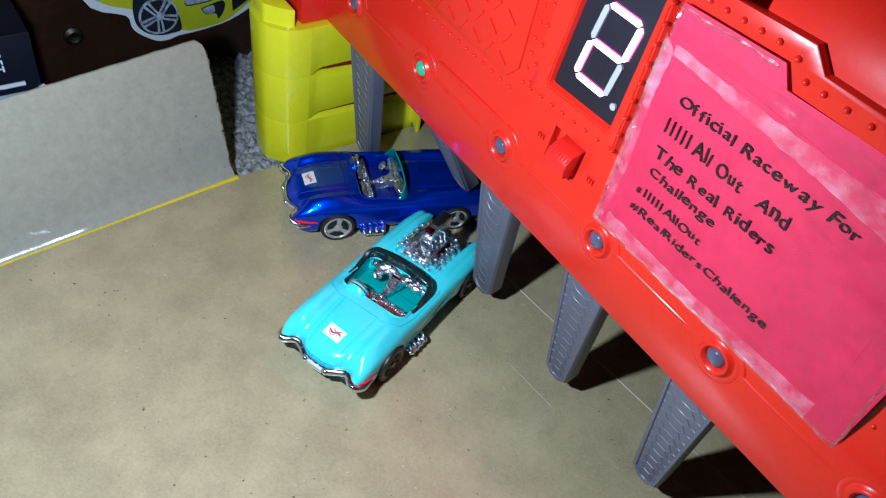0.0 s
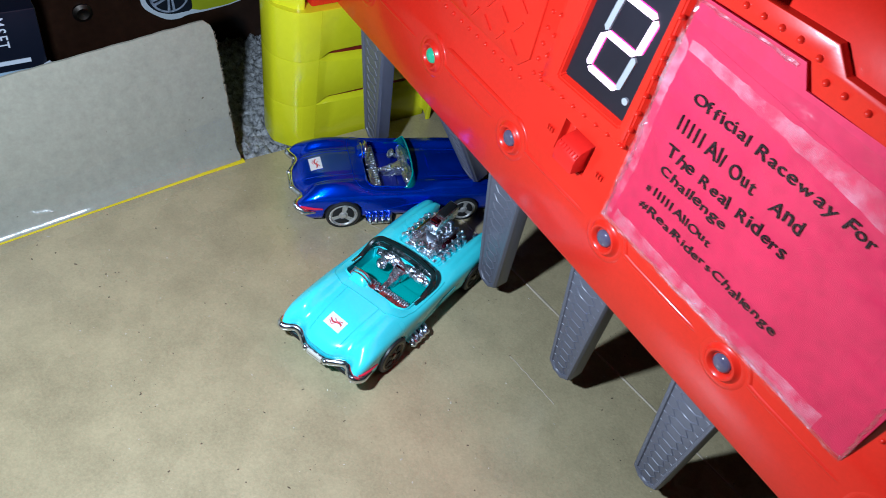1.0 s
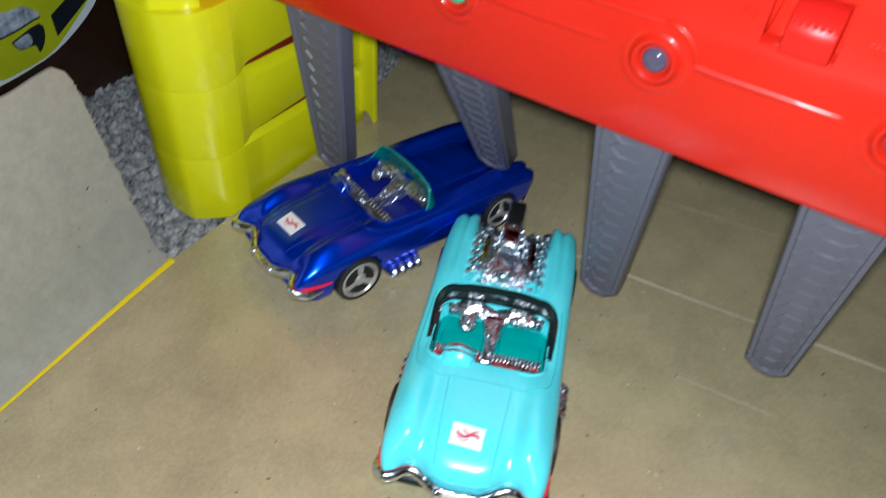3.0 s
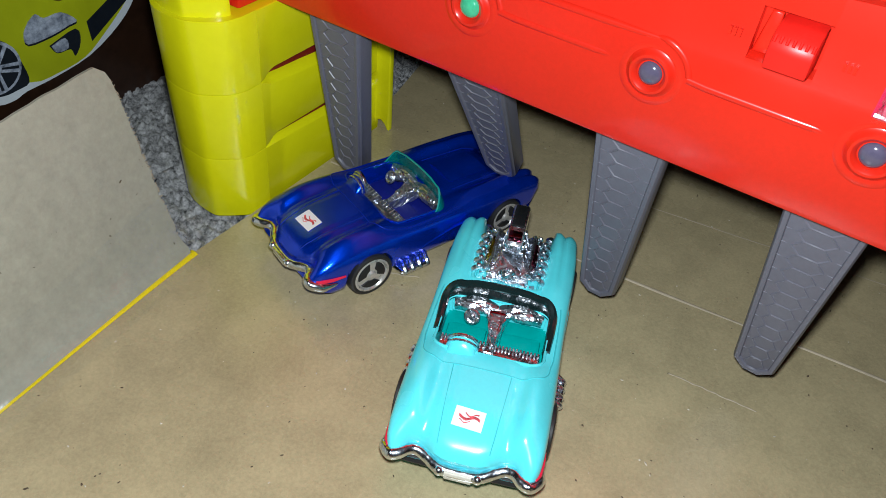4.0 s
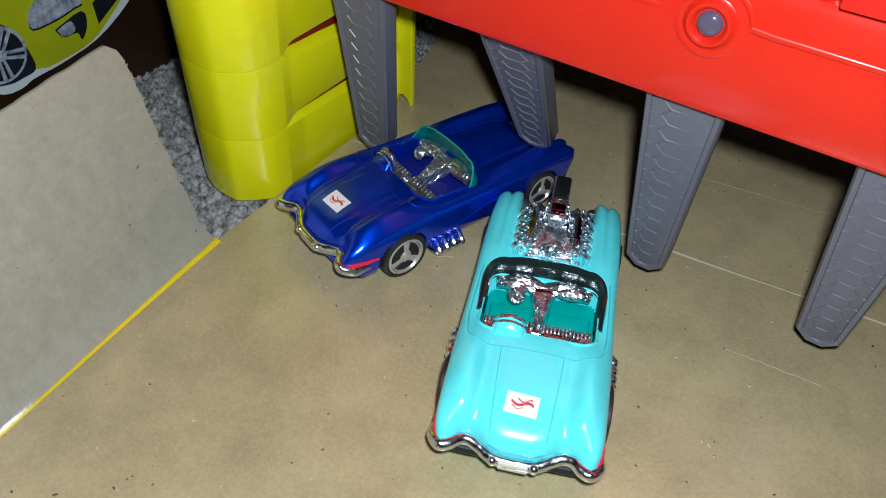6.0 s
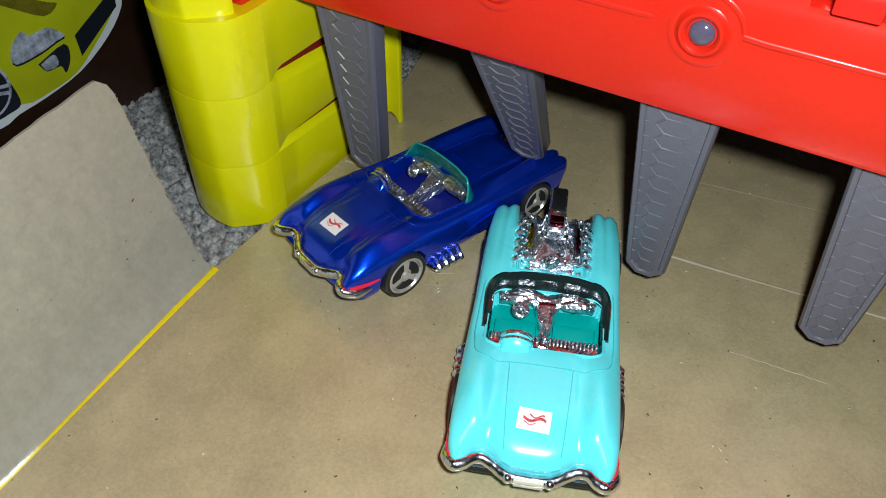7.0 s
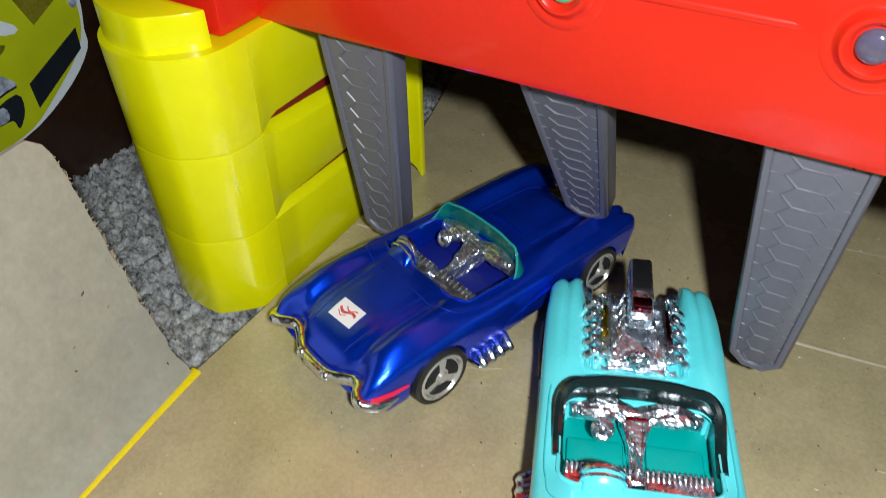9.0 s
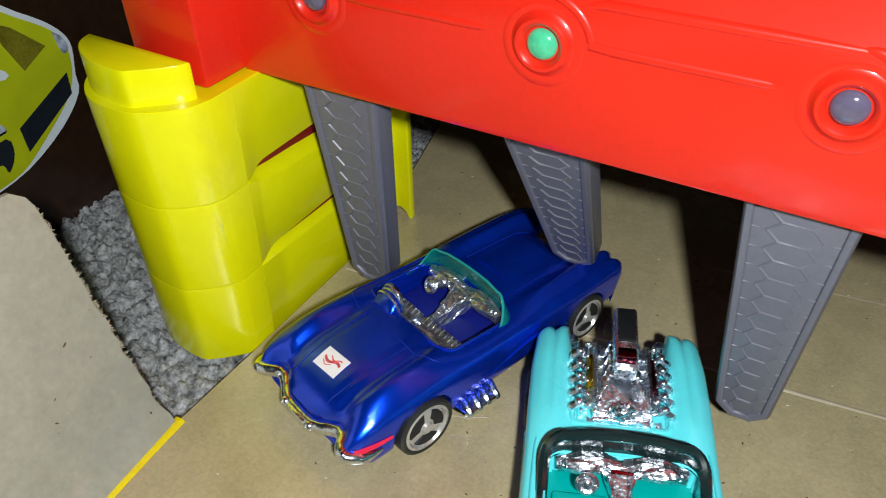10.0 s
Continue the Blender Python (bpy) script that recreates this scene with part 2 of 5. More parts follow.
def lathe(profile, n=24, bm=None, m=None):
    """(radius, height) pairs turned round z."""
    bm = bm or bmesh.new()
    rings = []
    for r, h in profile:
        if r < 1e-7:
            rings.append([bm.verts.new((0, 0, h))])
        else:
            rings.append([bm.verts.new((r * math.cos(2 * math.pi * k / n), r * math.sin(2 * math.pi * k / n), h)) for k in range(n)])
    for a, b in zip(rings, rings[1:]):
        for k in range(n):
            j = (k + 1) % n
            if len(a) == 1 and len(b) > 1:
                bm.faces.new((a[0], b[k], b[j]))
            elif len(b) == 1 and len(a) > 1:
                bm.faces.new((a[k], a[j], b[0]))
            elif len(a) > 1:
                bm.faces.new((a[k], a[j], b[j], b[k]))
    vs = [v for r in rings for v in r]
    bmesh.ops.recalc_face_normals(bm, faces=list({f for v in vs for f in v.link_faces}))
    if m is not None:
        bmesh.ops.transform(bm, matrix=m, verts=vs)
    return bm


def tube(points, radius, n=10, closed=False, bm=None):
    """A round bar along a line of points; radius may be a list."""
    bm = bm or bmesh.new()
    pts = [Vector(p) for p in points]
    radii = radius if isinstance(radius, (list, tuple)) else [radius] * len(pts)
    rings, up = [], Vector((0, 0, 1))
    for i, p in enumerate(pts):
        a = pts[i - 1] if i or closed else p
        b = pts[(i + 1) % len(pts)] if i < len(pts) - 1 or closed else p
        d = (b - a).normalized()
        side = d.cross(up)
        side = side.normalized() if side.length > 1e-4 else Vector((1, 0, 0))
        top = side.cross(d)
        rings.append([bm.verts.new(p + radii[i] * (side * math.cos(2 * math.pi * k / n) + top * math.sin(2 * math.pi * k / n))) for k in range(n)])
    pairs = list(zip(rings, rings[1:])) + ([(rings[-1], rings[0])] if closed else [])
    for a, b in pairs:
        for k in range(n):
            j = (k + 1) % n
            bm.faces.new((a[k], b[k], b[j], a[j]))
    if not closed:
        bm.faces.new(rings[0])
        bm.faces.new(rings[-1][::-1])
    bmesh.ops.recalc_face_normals(bm, faces=list({f for r in rings for v in r for f in v.link_faces}))
    return bm


def smooth_line(points, n=6):
    """A Catmull-Rom line through points."""
    p = [Vector(q) for q in points]
    p = [2 * p[0] - p[1], *p, 2 * p[-1] - p[-2]]
    out = []
    for a, b, c, d in zip(p, p[1:], p[2:], p[3:]):
        for k in range(n):
            t = k / n
            out.append(0.5 * (2 * b + (c - a) * t + (2 * a - 5 * b + 4 * c - d) * t * t + (3 * b - a - 3 * c + d) * t ** 3))
    return out + [p[-2]]


def rounded(x0, x1, y0, y1, r, n=5):
    """A rectangle's outline with round corners."""
    out = []
    for cx, cy, a in ((x1 - r, y1 - r, 0), (x0 + r, y1 - r, 90), (x0 + r, y0 + r, 180), (x1 - r, y0 + r, 270)):
        out += [(cx + r * math.cos(radians(a + 90 * k / n)), cy + r * math.sin(radians(a + 90 * k / n))) for k in range(n + 1)]
    return out


def dome(r, h, n=16, rings=5):
    return [(r * math.cos(k / rings * math.pi / 2), h * math.sin(k / rings * math.pi / 2)) for k in range(rings)] + [(0, h)]


GLYPHS = {}


def glyph(ch):
    """Outline mesh of one built-in font letter, one unit high: points, faces, left edge and width."""
    if ch not in GLYPHS:
        cu = bpy.data.curves.new("letter", "FONT")
        cu.body, cu.size, cu.extrude, cu.offset = ch, 1.0, 0.015, 0.004
        tmp = new("letter", cu)
        bpy.context.view_layer.update()
        me = bpy.data.meshes.new_from_object(tmp.evaluated_get(bpy.context.evaluated_depsgraph_get()))
        bpy.data.objects.remove(tmp)
        pts = [tuple(v.co) for v in me.vertices]
        lo, hi = min(p[0] for p in pts), max(p[0] for p in pts)
        GLYPHS[ch] = (pts, [tuple(f.vertices) for f in me.polygons], lo, hi - lo)
        bpy.data.meshes.remove(me)
    return GLYPHS[ch]


def handwriting(text, x0, x1, z, height, material, parent, y):
    """Unevenly set letters in the plane y, from x0 to x1, as a thin layer of ink."""
    rnd = random.Random(text)
    widths = [0.34 if ch == " " else glyph(ch)[3] + 0.11 for ch in text]
    sx, sy = (x1 - x0) / sum(widths), height / 0.70
    verts, faces, at = [], [], x0
    for ch, w in zip(text, widths):
        if ch != " ":
            pts, polys, lo, wide = glyph(ch)
            turn, grow, rise, lean = rnd.uniform(-0.10, 0.10), rnd.uniform(0.90, 1.12), rnd.uniform(-0.06, 0.06), rnd.uniform(-0.10, 0.12)
            n = len(verts)
            for px, py, pz in pts:
                a, b = (px - lo - wide / 2) * rnd.uniform(0.985, 1.015), py
                a += lean * b
                a, b = a * math.cos(turn) - b * math.sin(turn), a * math.sin(turn) + b * math.cos(turn)
                verts.append((at + (wide / 2 + a * grow) * sx, y - pz * 0.003, z + (b * grow + rise) * sy))
            faces += [tuple(k + n for k in f) for f in polys]
        at += w * sx
    me = bpy.data.meshes.new("writing")
    me.from_pydata(verts, [], faces)
    me.materials.append(material)
    ob = new("writing", me)
    ob.parent = parent
    return ob


def cast(bm, amp, seed, cuts=2):
    """Roughens a moulding: splits its edges and shifts the points, as on crudely cast small parts."""
    bmesh.ops.subdivide_edges(bm, edges=list(bm.edges), cuts=cuts, use_grid_fill=True)
    for v in bm.verts:
        q = v.co * 1500 + Vector((seed, 0, 0))
        v.co += amp * Vector((noise.noise(q), noise.noise(q + Vector((40, 0, 0))), noise.noise(q + Vector((0, 40, 0)))))
    return bm


# ---- structure ----
def grid_mesh(name, xs, ys, height, material, keep=lambda x, y: True):
    verts = [(x, y, height(x, y)) for y in ys for x in xs]
    nx = len(xs)
    faces = []
    for j in range(len(ys) - 1):
        for i in range(nx - 1):
            if keep((xs[i] + xs[i + 1]) / 2, (ys[j] + ys[j + 1]) / 2):
                a = j * nx + i
                faces.append((a, a + 1, a + nx + 1, a + nx))
    me = bpy.data.meshes.new(name)
    me.from_pydata(verts, [], faces)
    me.materials.append(material)
    for f in me.polygons:
        f.use_smooth = True
    return new(name, me)


# Unseen walls and ceiling, added close by to close off and bounce the light.
ROOM = 0.8
ground = part("ground", box(-ROOM, ROOM, -ROOM, ROOM, -0.03, -0.0065), CARPET)
tagged(ground, "grey looped carpet under the cardboard sheet", "carpet", kind="structure")
for name, b in (("unseen_wall_north", (-ROOM, ROOM, ROOM, ROOM + 0.05)), ("unseen_wall_south", (-ROOM, ROOM, -ROOM - 0.05, -ROOM)),
                ("unseen_wall_east", (ROOM, ROOM + 0.05, -ROOM, ROOM)), ("unseen_wall_west", (-ROOM - 0.05, -ROOM, -ROOM, ROOM))):
    tagged(part(name, box(*b, -0.03, 1.1), PLASTER), "unseen plain wall added to close off the dark set", "wall", kind="structure")
tagged(part("ceiling", box(-ROOM - 0.05, ROOM + 0.05, -ROOM - 0.05, ROOM + 0.05, 1.1, 1.15), PLASTER), "unseen plain ceiling added to close off the dark set", "ceiling", kind="structure")


def pile(x, y):
    a = noise.noise((x * 330, y * 330, 0))
    b = noise.noise((x * 1100, y * 1100, 5))
    return -0.0028 + 0.0024 * a + 0.0018 * b


tuft = grid_mesh("carpet_pile", list(np.arange(-0.21, -0.085, 0.0006)), list(np.arange(-0.06, 0.19, 0.0006)), pile, CARPET)
tagged(tuft, "short grey mottled carpet pile", "carpet", kind="stuff")

# The cardboard base: one sheet with a scored crease.
FLOOR = 0.0028
LEFT = [(-0.0660, -0.40), (-0.0970, -0.105), (-0.1012, -0.036), (-0.1010, -0.015), (-0.1012, 0.050), (-0.1075, 0.0505), (-0.1096, 0.069), (-0.1173, 0.100), (-0.1500, 0.30)]
sheet = [*LEFT, (0.45, 0.30), (0.45, -0.40)]
floor = part("floor", prism(sheet[::-1], 0.0, FLOOR), CARD, smooth=False)
tagged(floor, "scuffed glossy tan cardboard sheet laid as the base", "cardboard", kind="structure")


def ridge(p, q, wide, high, name, material, parent):
    """A low rounded ridge on the sheet from p to q."""
    n = 40
    bm = bmesh.new()
    rows = []
    side = Vector((-(q[1] - p[1]), q[0] - p[0], 0)).normalized()
    for k in range(n + 1):
        t = k / n
        c = Vector((p[0] + (q[0] - p[0]) * t, p[1] + (q[1] - p[1]) * t + 0.0004 * noise.noise((t * 9, p[0] * 50, 1)), FLOOR + 0.00003))
        w, h = wide * (0.8 + 0.5 * noise.noise((t * 20, 3, 1))), high * (0.8 + 0.5 * noise.noise((t * 14, 7, 1)))
        rows.append([bm.verts.new(c + side * w * s + Vector((0, 0, h * z))) for s, z in ((-1, 0), (-0.35, 0.8), (0.35, 0.8), (1, 0))])
    for a, b in zip(rows, rows[1:]):
        for i in range(3):
            bm.faces.new((a[i], a[i + 1], b[i + 1], b[i]))
    bmesh.ops.recalc_face_normals(bm, faces=bm.faces)
    if bm.faces and sum(f.normal.z for f in bm.faces) < 0:
        bmesh.ops.reverse_faces(bm, faces=bm.faces)
    return part(name, bm, material, parent)


CREASE = surface("lighter_scored_crease", (0.50, 0.42, 0.30), 0.5, var=0.1, bump=0.1)
ridge((-0.100, 0.0215), (0.30, 0.0655), 0.0006, 0.0003, "crease", CREASE, floor)
ridge((-0.020, 0.0656), (0.21, 0.1025), 0.00028, 0.00006, "crease", CREASE, floor)
ridge((0.0238, 0.0076), (0.0460, 0.0098), 0.00026, 0.0001, "scratch", CREASE, floor)
ridge((-0.070, -0.016), (-0.046, -0.004), 0.0003, 0.0001, "scratch", CREASE, floor)

def litter(count, seed, small, large, name, material, label):
    """Tiny irregular grains lying on the sheet."""
    bm = bmesh.new()
    rnd = random.Random(seed)
    for k in range(count):
        x, y, s = rnd.uniform(-0.10, 0.12), rnd.uniform(-0.12, 0.10), small + (large - small) * rnd.random() ** 3
        turn, long_ = rnd.uniform(0, 3.1), rnd.uniform(1.0, 2.2)
        pts = []
        for a in (0, 1.1, 2.2, 3.3, 4.4, 5.4):
            p, q = s * rnd.uniform(0.6, 1.3) * long_ * math.cos(a), s * rnd.uniform(0.6, 1.2) * math.sin(a)
            pts.append((x + p * math.cos(turn) - q * math.sin(turn), y + p * math.sin(turn) + q * math.cos(turn)))
        vs = [bm.verts.new((px, py, FLOOR)) for px, py in pts]
        top = bm.verts.new((x, y, FLOOR + s * 0.6))
        for a, b in zip(vs, vs[1:] + vs[:1]):
            bm.faces.new((a, b, top))
    tagged(part(name, bm, material, smooth=False), label, "dirt", kind="stuff")


litter(760, 4, 0.00008, 0.00030, "specks", SPECK, "tiny dark specks of dirt scattered on the cardboard")
litter(420, 9, 0.00008, 0.00030, "flecks", FLECK, "tiny pale paper flecks scattered on the cardboard")

# The upright cardboard side: leans out from the joint, with a soft torn end.
P0, P1 = Vector((-0.1030, -0.0365, 0.0026)), Vector((-0.0690, -0.36, 0.0026))
T0, T1 = Vector((-0.1141, -0.0402, 0.0597)), Vector((-0.0640, -0.36, 0.0558))


def side_board():
    bm = bmesh.new()
    nu, nv, thick = 90, 24, 0.0007
    along = [(k / nu) ** 1.5 for k in range(nu + 1)]
    front, back = [], []
    for i, u in enumerate(along):
        fr, bk = [], []
        for j in range(nv + 1):
            v = j / nv
            low, high = P0.lerp(P1, u), T0.lerp(T1, u)
            p = low.lerp(high, v)
            if i == 0:
                p += Vector((0.0002, 0.0006, 0)) * noise.noise((v * 14, 2, 3)) * 1.6
            if v > 0.86:
                p.y -= (0.0024 * ((v - 0.86) / 0.14) ** 3 + 0.0006 * (v > 0.94)) * max(0.0, 1 - u * 60)
                p.z -= 0.0006 * (v == 1) * max(0.0, 1 - u * 60) ** 2
            p.z += 0.0004 * noise.noise((u * 60, 1, 1)) * (v == 1)
            bow = 0.0012 * math.sin(v * math.pi) + 0.0003 * noise.noise((u * 18, v * 3, 2))
            foot = 0.0022 * max(0.0, 1 - v / 0.16) ** 2
            p.x += -bow + foot
            fr.append(bm.verts.new(p))
            bk.append(bm.verts.new(p + Vector((-thick, 0, 0))))
        front.append(fr)
        back.append(bk)
    for a, b in zip(front, front[1:]):
        for j in range(nv):
            bm.faces.new((a[j], a[j + 1], b[j + 1], b[j]))
    for a, b in zip(back, back[1:]):
        for j in range(nv):
            bm.faces.new((a[j], b[j], b[j + 1], a[j + 1]))
    for i in range(nu):
        bm.faces.new((front[i][nv], back[i][nv], back[i + 1][nv], front[i + 1][nv]))
        bm.faces.new((front[i][0], front[i + 1][0], back[i + 1][0], back[i][0]))
    for j in range(nv):
        for s in (0, nu):
            bm.faces.new((front[s][j], back[s][j], back[s][j + 1], front[s][j + 1]))
    bmesh.ops.recalc_face_normals(bm, faces=bm.faces)
    return bm


board = thing("cardboard_side", pose(0, 0, 0), "upright grey cardboard flap with a worn soft corner, taped at its foot", "cardboard", kind="structure")
part("panel", side_board(), BOARD, board)


def lies_on_board(u, v, off):
    p = P0.lerp(P1, u).lerp(T0.lerp(T1, u), v)
    p.x += -0.0012 * math.sin(v * math.pi) + 0.0022 * max(0.0, 1 - v / 0.16) ** 2 + off
    return p


# Torn paper fibres along the free end and its top corner.
bm = bmesh.new()
rnd = random.Random(11)
for k in range(300):
    at = P0.lerp(T0, rnd.uniform(0.05, 0.90)) + Vector((rnd.uniform(-0.0014, 0.0), 0.0002, 0))
    at.x -= 0.0010
    out = Vector((rnd.uniform(-0.4, 0.4), rnd.uniform(0.2, 1.0), rnd.uniform(-0.5, 0.6))) * rnd.uniform(0.00015, 0.00045)
    bend = Vector((rnd.uniform(-1, 1), rnd.uniform(-0.3, 1), rnd.uniform(-1, 1))) * 0.0004
    tube([at - out * 0.4, at + out * 0.4 + bend * 0.5, at + out + bend], [0.00016, 0.00010, 0.00004], 4, bm=bm)
marks = bmesh.new()
for k in range(20):
    u, v, r = rnd.random() ** 1.6 * 0.42, rnd.uniform(0.05, 0.97), 0.00008 + 0.00026 * rnd.random() ** 4
    c, turn, stretch = lies_on_board(u, v, 0.00035), rnd.uniform(0, 3), rnd.uniform(1.0, 3.0)
    ring = []
    for a in range(7):
        p, q = r * stretch * math.cos(a * 0.898) * rnd.uniform(0.7, 1.2), r * math.sin(a * 0.898) * rnd.uniform(0.7, 1.2)
        ring.append(marks.verts.new(c + Vector((0, p * math.cos(turn) - q * math.sin(turn), p * math.sin(turn) + q * math.cos(turn)))))
    marks.faces.new(ring)
tagged(part("scuffs", marks, SPECK, board, "small dark scuffs"), kind="stuff")
tagged(part("torn_fibres", bm, BOARD_EDGE, board, "frayed paper fibres"), "frayed paper fibres", kind="stuff")


bm = bmesh.new()
rows = []
for k in range(91):
    u = k / 90
    crease = 0.0006 + 0.0036 * math.exp(-((u - 0.15) / 0.09) ** 2) + 0.0003 * noise.noise((u * 30, 3, 4)) + 0.0001 * noise.noise((u * 90, 3, 4))
    low = P0.lerp(P1, u)
    row = [bm.verts.new((low.x + 0.0075 - 0.0070 * math.sin(a) + crease, low.y, FLOOR + 0.0005 + 0.0060 * (1 - math.cos(a)) + crease)) for a in np.linspace(0, 1.35, 10)]
    row += [bm.verts.new(lies_on_board(u, v, 0.0005 + crease)) for v in (0.16, 0.22, 0.28, 0.34)]
    rows.append(row)
for a, b in zip(rows, rows[1:]):
    for j in range(len(a) - 1):
        bm.faces.new((a[j], a[j + 1], b[j + 1], b[j]))
part("packing_tape", bm, GLOSS_TAPE, board, "clear glossy packing tape along the foot").visible_shadow = False

bm = bmesh.new()
rows = []
for k in range(61):
    u = k / 60
    c = P0.lerp(P1, u) + Vector((0.0022, 0.0012 * (k == 0), 0.0002))
    w = 0.00026 + 0.0009 * math.exp(-u * 15) * (1 + 0.3 * noise.noise((u * 60, 8, 8)))
    rows.append([bm.verts.new(c + Vector((s * w, 0, z))) for s, z in ((-1.3, 0.0002), (-0.8, 0.0005), (0.3, 0.0005), (1, 0.0001))])
for a, b in zip(rows, rows[1:]):
    for j in range(3):
        bm.faces.new((a[j], b[j], b[j + 1], a[j + 1]))
bm.faces.new(rows[0])
bmesh.ops.recalc_face_normals(bm, faces=bm.faces)
strip = part("yellow_strip", bm, TAPE_YELLOW)
tagged(strip, "thin yellow strip along the cardboard joint", "strip")


# ---- yellow tower ----
def tower_outline(grow, right):
    """Plan of the tower: round front, straight sides."""
    x0, x1, y0, y1 = -0.1305, right + grow, -0.0195 - grow, 0.0490
    pts = [(x1, y1), (x0, y1)]
    front = [(x0, -0.006), (x0 + 0.002, -0.0135), (x0 + 0.009, y0 + 0.0010), (x0 + 0.018, y0), (x1 - 0.0065, y0 + 0.0016), (x1 - 0.0015, y0 + 0.0062), (x1, -0.0095)]
    line = smooth_line([(a, b, 0) for a, b in front], 5)
    return pts + [(p.x, p.y) for p in line]


tower = thing("tower", pose(0, 0, 0), "glossy bright yellow plastic tower with louvred side carrying the gate", "toy tower")
INNER = -0.1052


def loft(levels, bm=None):
    bm = bm or bmesh.new()
    rings = [[bm.verts.new((x, y, z)) for x, y in outline] for outline, z in levels]
    n = len(rings[0])
    for a, b in zip(rings, rings[1:]):
        for i in range(n):
            bm.faces.new((a[i], a[(i + 1) % n], b[(i + 1) % n], b[i]))
    bm.faces.new(rings[0][::-1])
    bm.faces.new(rings[-1])
    bmesh.ops.recalc_face_normals(bm, faces=bm.faces)
    return bm


TIERS = ((0.0, 0.02135), (0.0214, 0.04275), (0.0428, 0.0640))


def draft(z):
    return 0.0006 * z / 0.02 - 0.0010


for z0, z1 in TIERS:
    lv = []
    for f, g in ((0.0, -0.00006), (0.008, -0.00002), (0.02, 0.0), (0.5, 0.0), (0.98, 0.0), (0.992, -0.00002), (1.0, -0.00006)):
        z = z0 + f * (z1 - z0)
        edge = [(x if y < -0.0035 else min(x, INNER), y) for x, y in tower_outline(g + draft(z), -0.1015)]
        lv.append((edge + [(edge[-1][0], -0.0042), (INNER - 0.0006, -0.0036)], z))
    part("tier", loft(lv), YELLOW, tower)


def louvre(z0, z1, drop, low_rise, top_rise):
    """The lane side of one tier: flush at the front, its top edge sloping in under the tier above."""
    bm = bmesh.new()
    rows = []
    for y, f in ((-0.0041, 0.0), (-0.0034, 0.02), (-0.0026, 0.12), (-0.0016, 0.30), (-0.0004, 0.46), (0.0012, 0.56), (0.0050, 0.64), (0.0200, 0.82), (0.0350, 0.94), (0.0488, 1.0)):
        g, low, top = f * drop, z0 + low_rise * min(1, f * 1.8), z1 + top_rise * min(1, f * 1.8)
        face = [-0.1015 + draft(z) for z in (low, top - 0.0075 * g, top)]
        rows.append([bm.verts.new((x, y, z)) for x, z in (
            (INNER - 0.001, low + 0.0002), (face[0] - 0.0002, low + 0.0002), (face[0], low + 0.0006), (face[1], top - 0.0003 - 0.0078 * g), (face[1] - 0.0003, top - 0.0001 - 0.0073 * g),
            (face[2] - 0.0004 - 0.0036 * g, top - 0.0001 - 0.0048 * g), (INNER - 0.001, top - 0.0001 - 0.0048 * g))])
    for a, b in zip(rows, rows[1:]):
        for k in range(7):
            bm.faces.new((a[k], a[(k + 1) % 7], b[(k + 1) % 7], b[k]))
    bm.faces.new(rows[0])
    bm.faces.new(rows[-1][::-1])
    bmesh.ops.recalc_face_normals(bm, faces=bm.faces)
    return bm


RISE = 0.0026
for k, (z0, z1) in enumerate(TIERS):
    part("louvre", louvre(z0, z1, (0.62, 1.0, 0.0)[k], RISE if k else 0.0, RISE if k < 2 else 0.0), YELLOW, tower)
# Dark red fill paints the shade inside each slot.
for z1, deep in ((0.0212, 0.0030), (0.0428, 0.0048)):
    part("slot", box(INNER - 0.0004, -0.1042, 0.0010, 0.0465, z1 + RISE - deep, z1 + RISE), SHADE_RED, tower, "dark red fill painting the slot shade between the louvres")
part("back_flange", prism([(-0.1060, 0.0), (-0.1030, 0.0), (-0.1022, 0.0055), (-0.1000, 0.0062), (-0.0984, 0.0052), (-0.0972, 0.0030), (-0.0966, 0.0030), (-0.0962, 0.0640), (-0.1060, 0.0640)], 0.0472, 0.0495, "y", 0.0004), YELLOW, tower)
# Lip that wraps the front of the gate's end.
lip = [(-0.1022 + (x + 0.1022) * 0.965, y) for x, y in tower_outline(-0.0006, -0.1022)[2:]]
outer = [(x, y) for x, y in lip]
bm = bmesh.new()
ring = [p for p in outer if p[1] < -0.0106]
chord = [(ring[-1][0], ring[-1][1] + 0.0006), (ring[0][0], ring[0][1] + 0.0006)]
prism([*ring, *chord], 0.0600, 0.0710, "z", 0.0004, bm=bm)
for v in bm.verts:
    if v.co.z > 0.068:
        v.co.z += 0.0004 * min(1, max(0, (-0.106 - v.co.x) / 0.02))
part("lip", bm, YELLOW, tower)


# ---- red finish gate ----
gate = thing("finish_gate", pose(0, 0, 0), "red plastic toy finish gate with lane lamps and digit display", "toy gate")
FACE = 0.0030
section = [(FACE + 0.0022, 0.0632), (FACE + 0.0006, 0.0638), (FACE, 0.0652), (FACE - 0.0003, 0.0880), (FACE + 0.0001, 0.0892), (FACE + 0.0008, 0.0940), (FACE + 0.0014, 0.0990),
           (FACE + 0.0016, 0.1520), (FACE + 0.0030, 0.1545), (FACE + 0.030, 0.158), (FACE + 0.034, 0.156), (FACE + 0.034, 0.0632)]
well = [(FACE + 0.0003, 0.0905), (FACE + 0.0036, 0.0911), (FACE + 0.0040, 0.0995), (FACE + 0.00141, 0.1000)]
bm = prism(section, -0.1035, 0.0158, "x")
prism([*section[:5], *well, *section[7:]], 0.0158, 0.0278, "x", bm=bm)
prism(section, 0.0278, 0.186, "x", bm=bm)
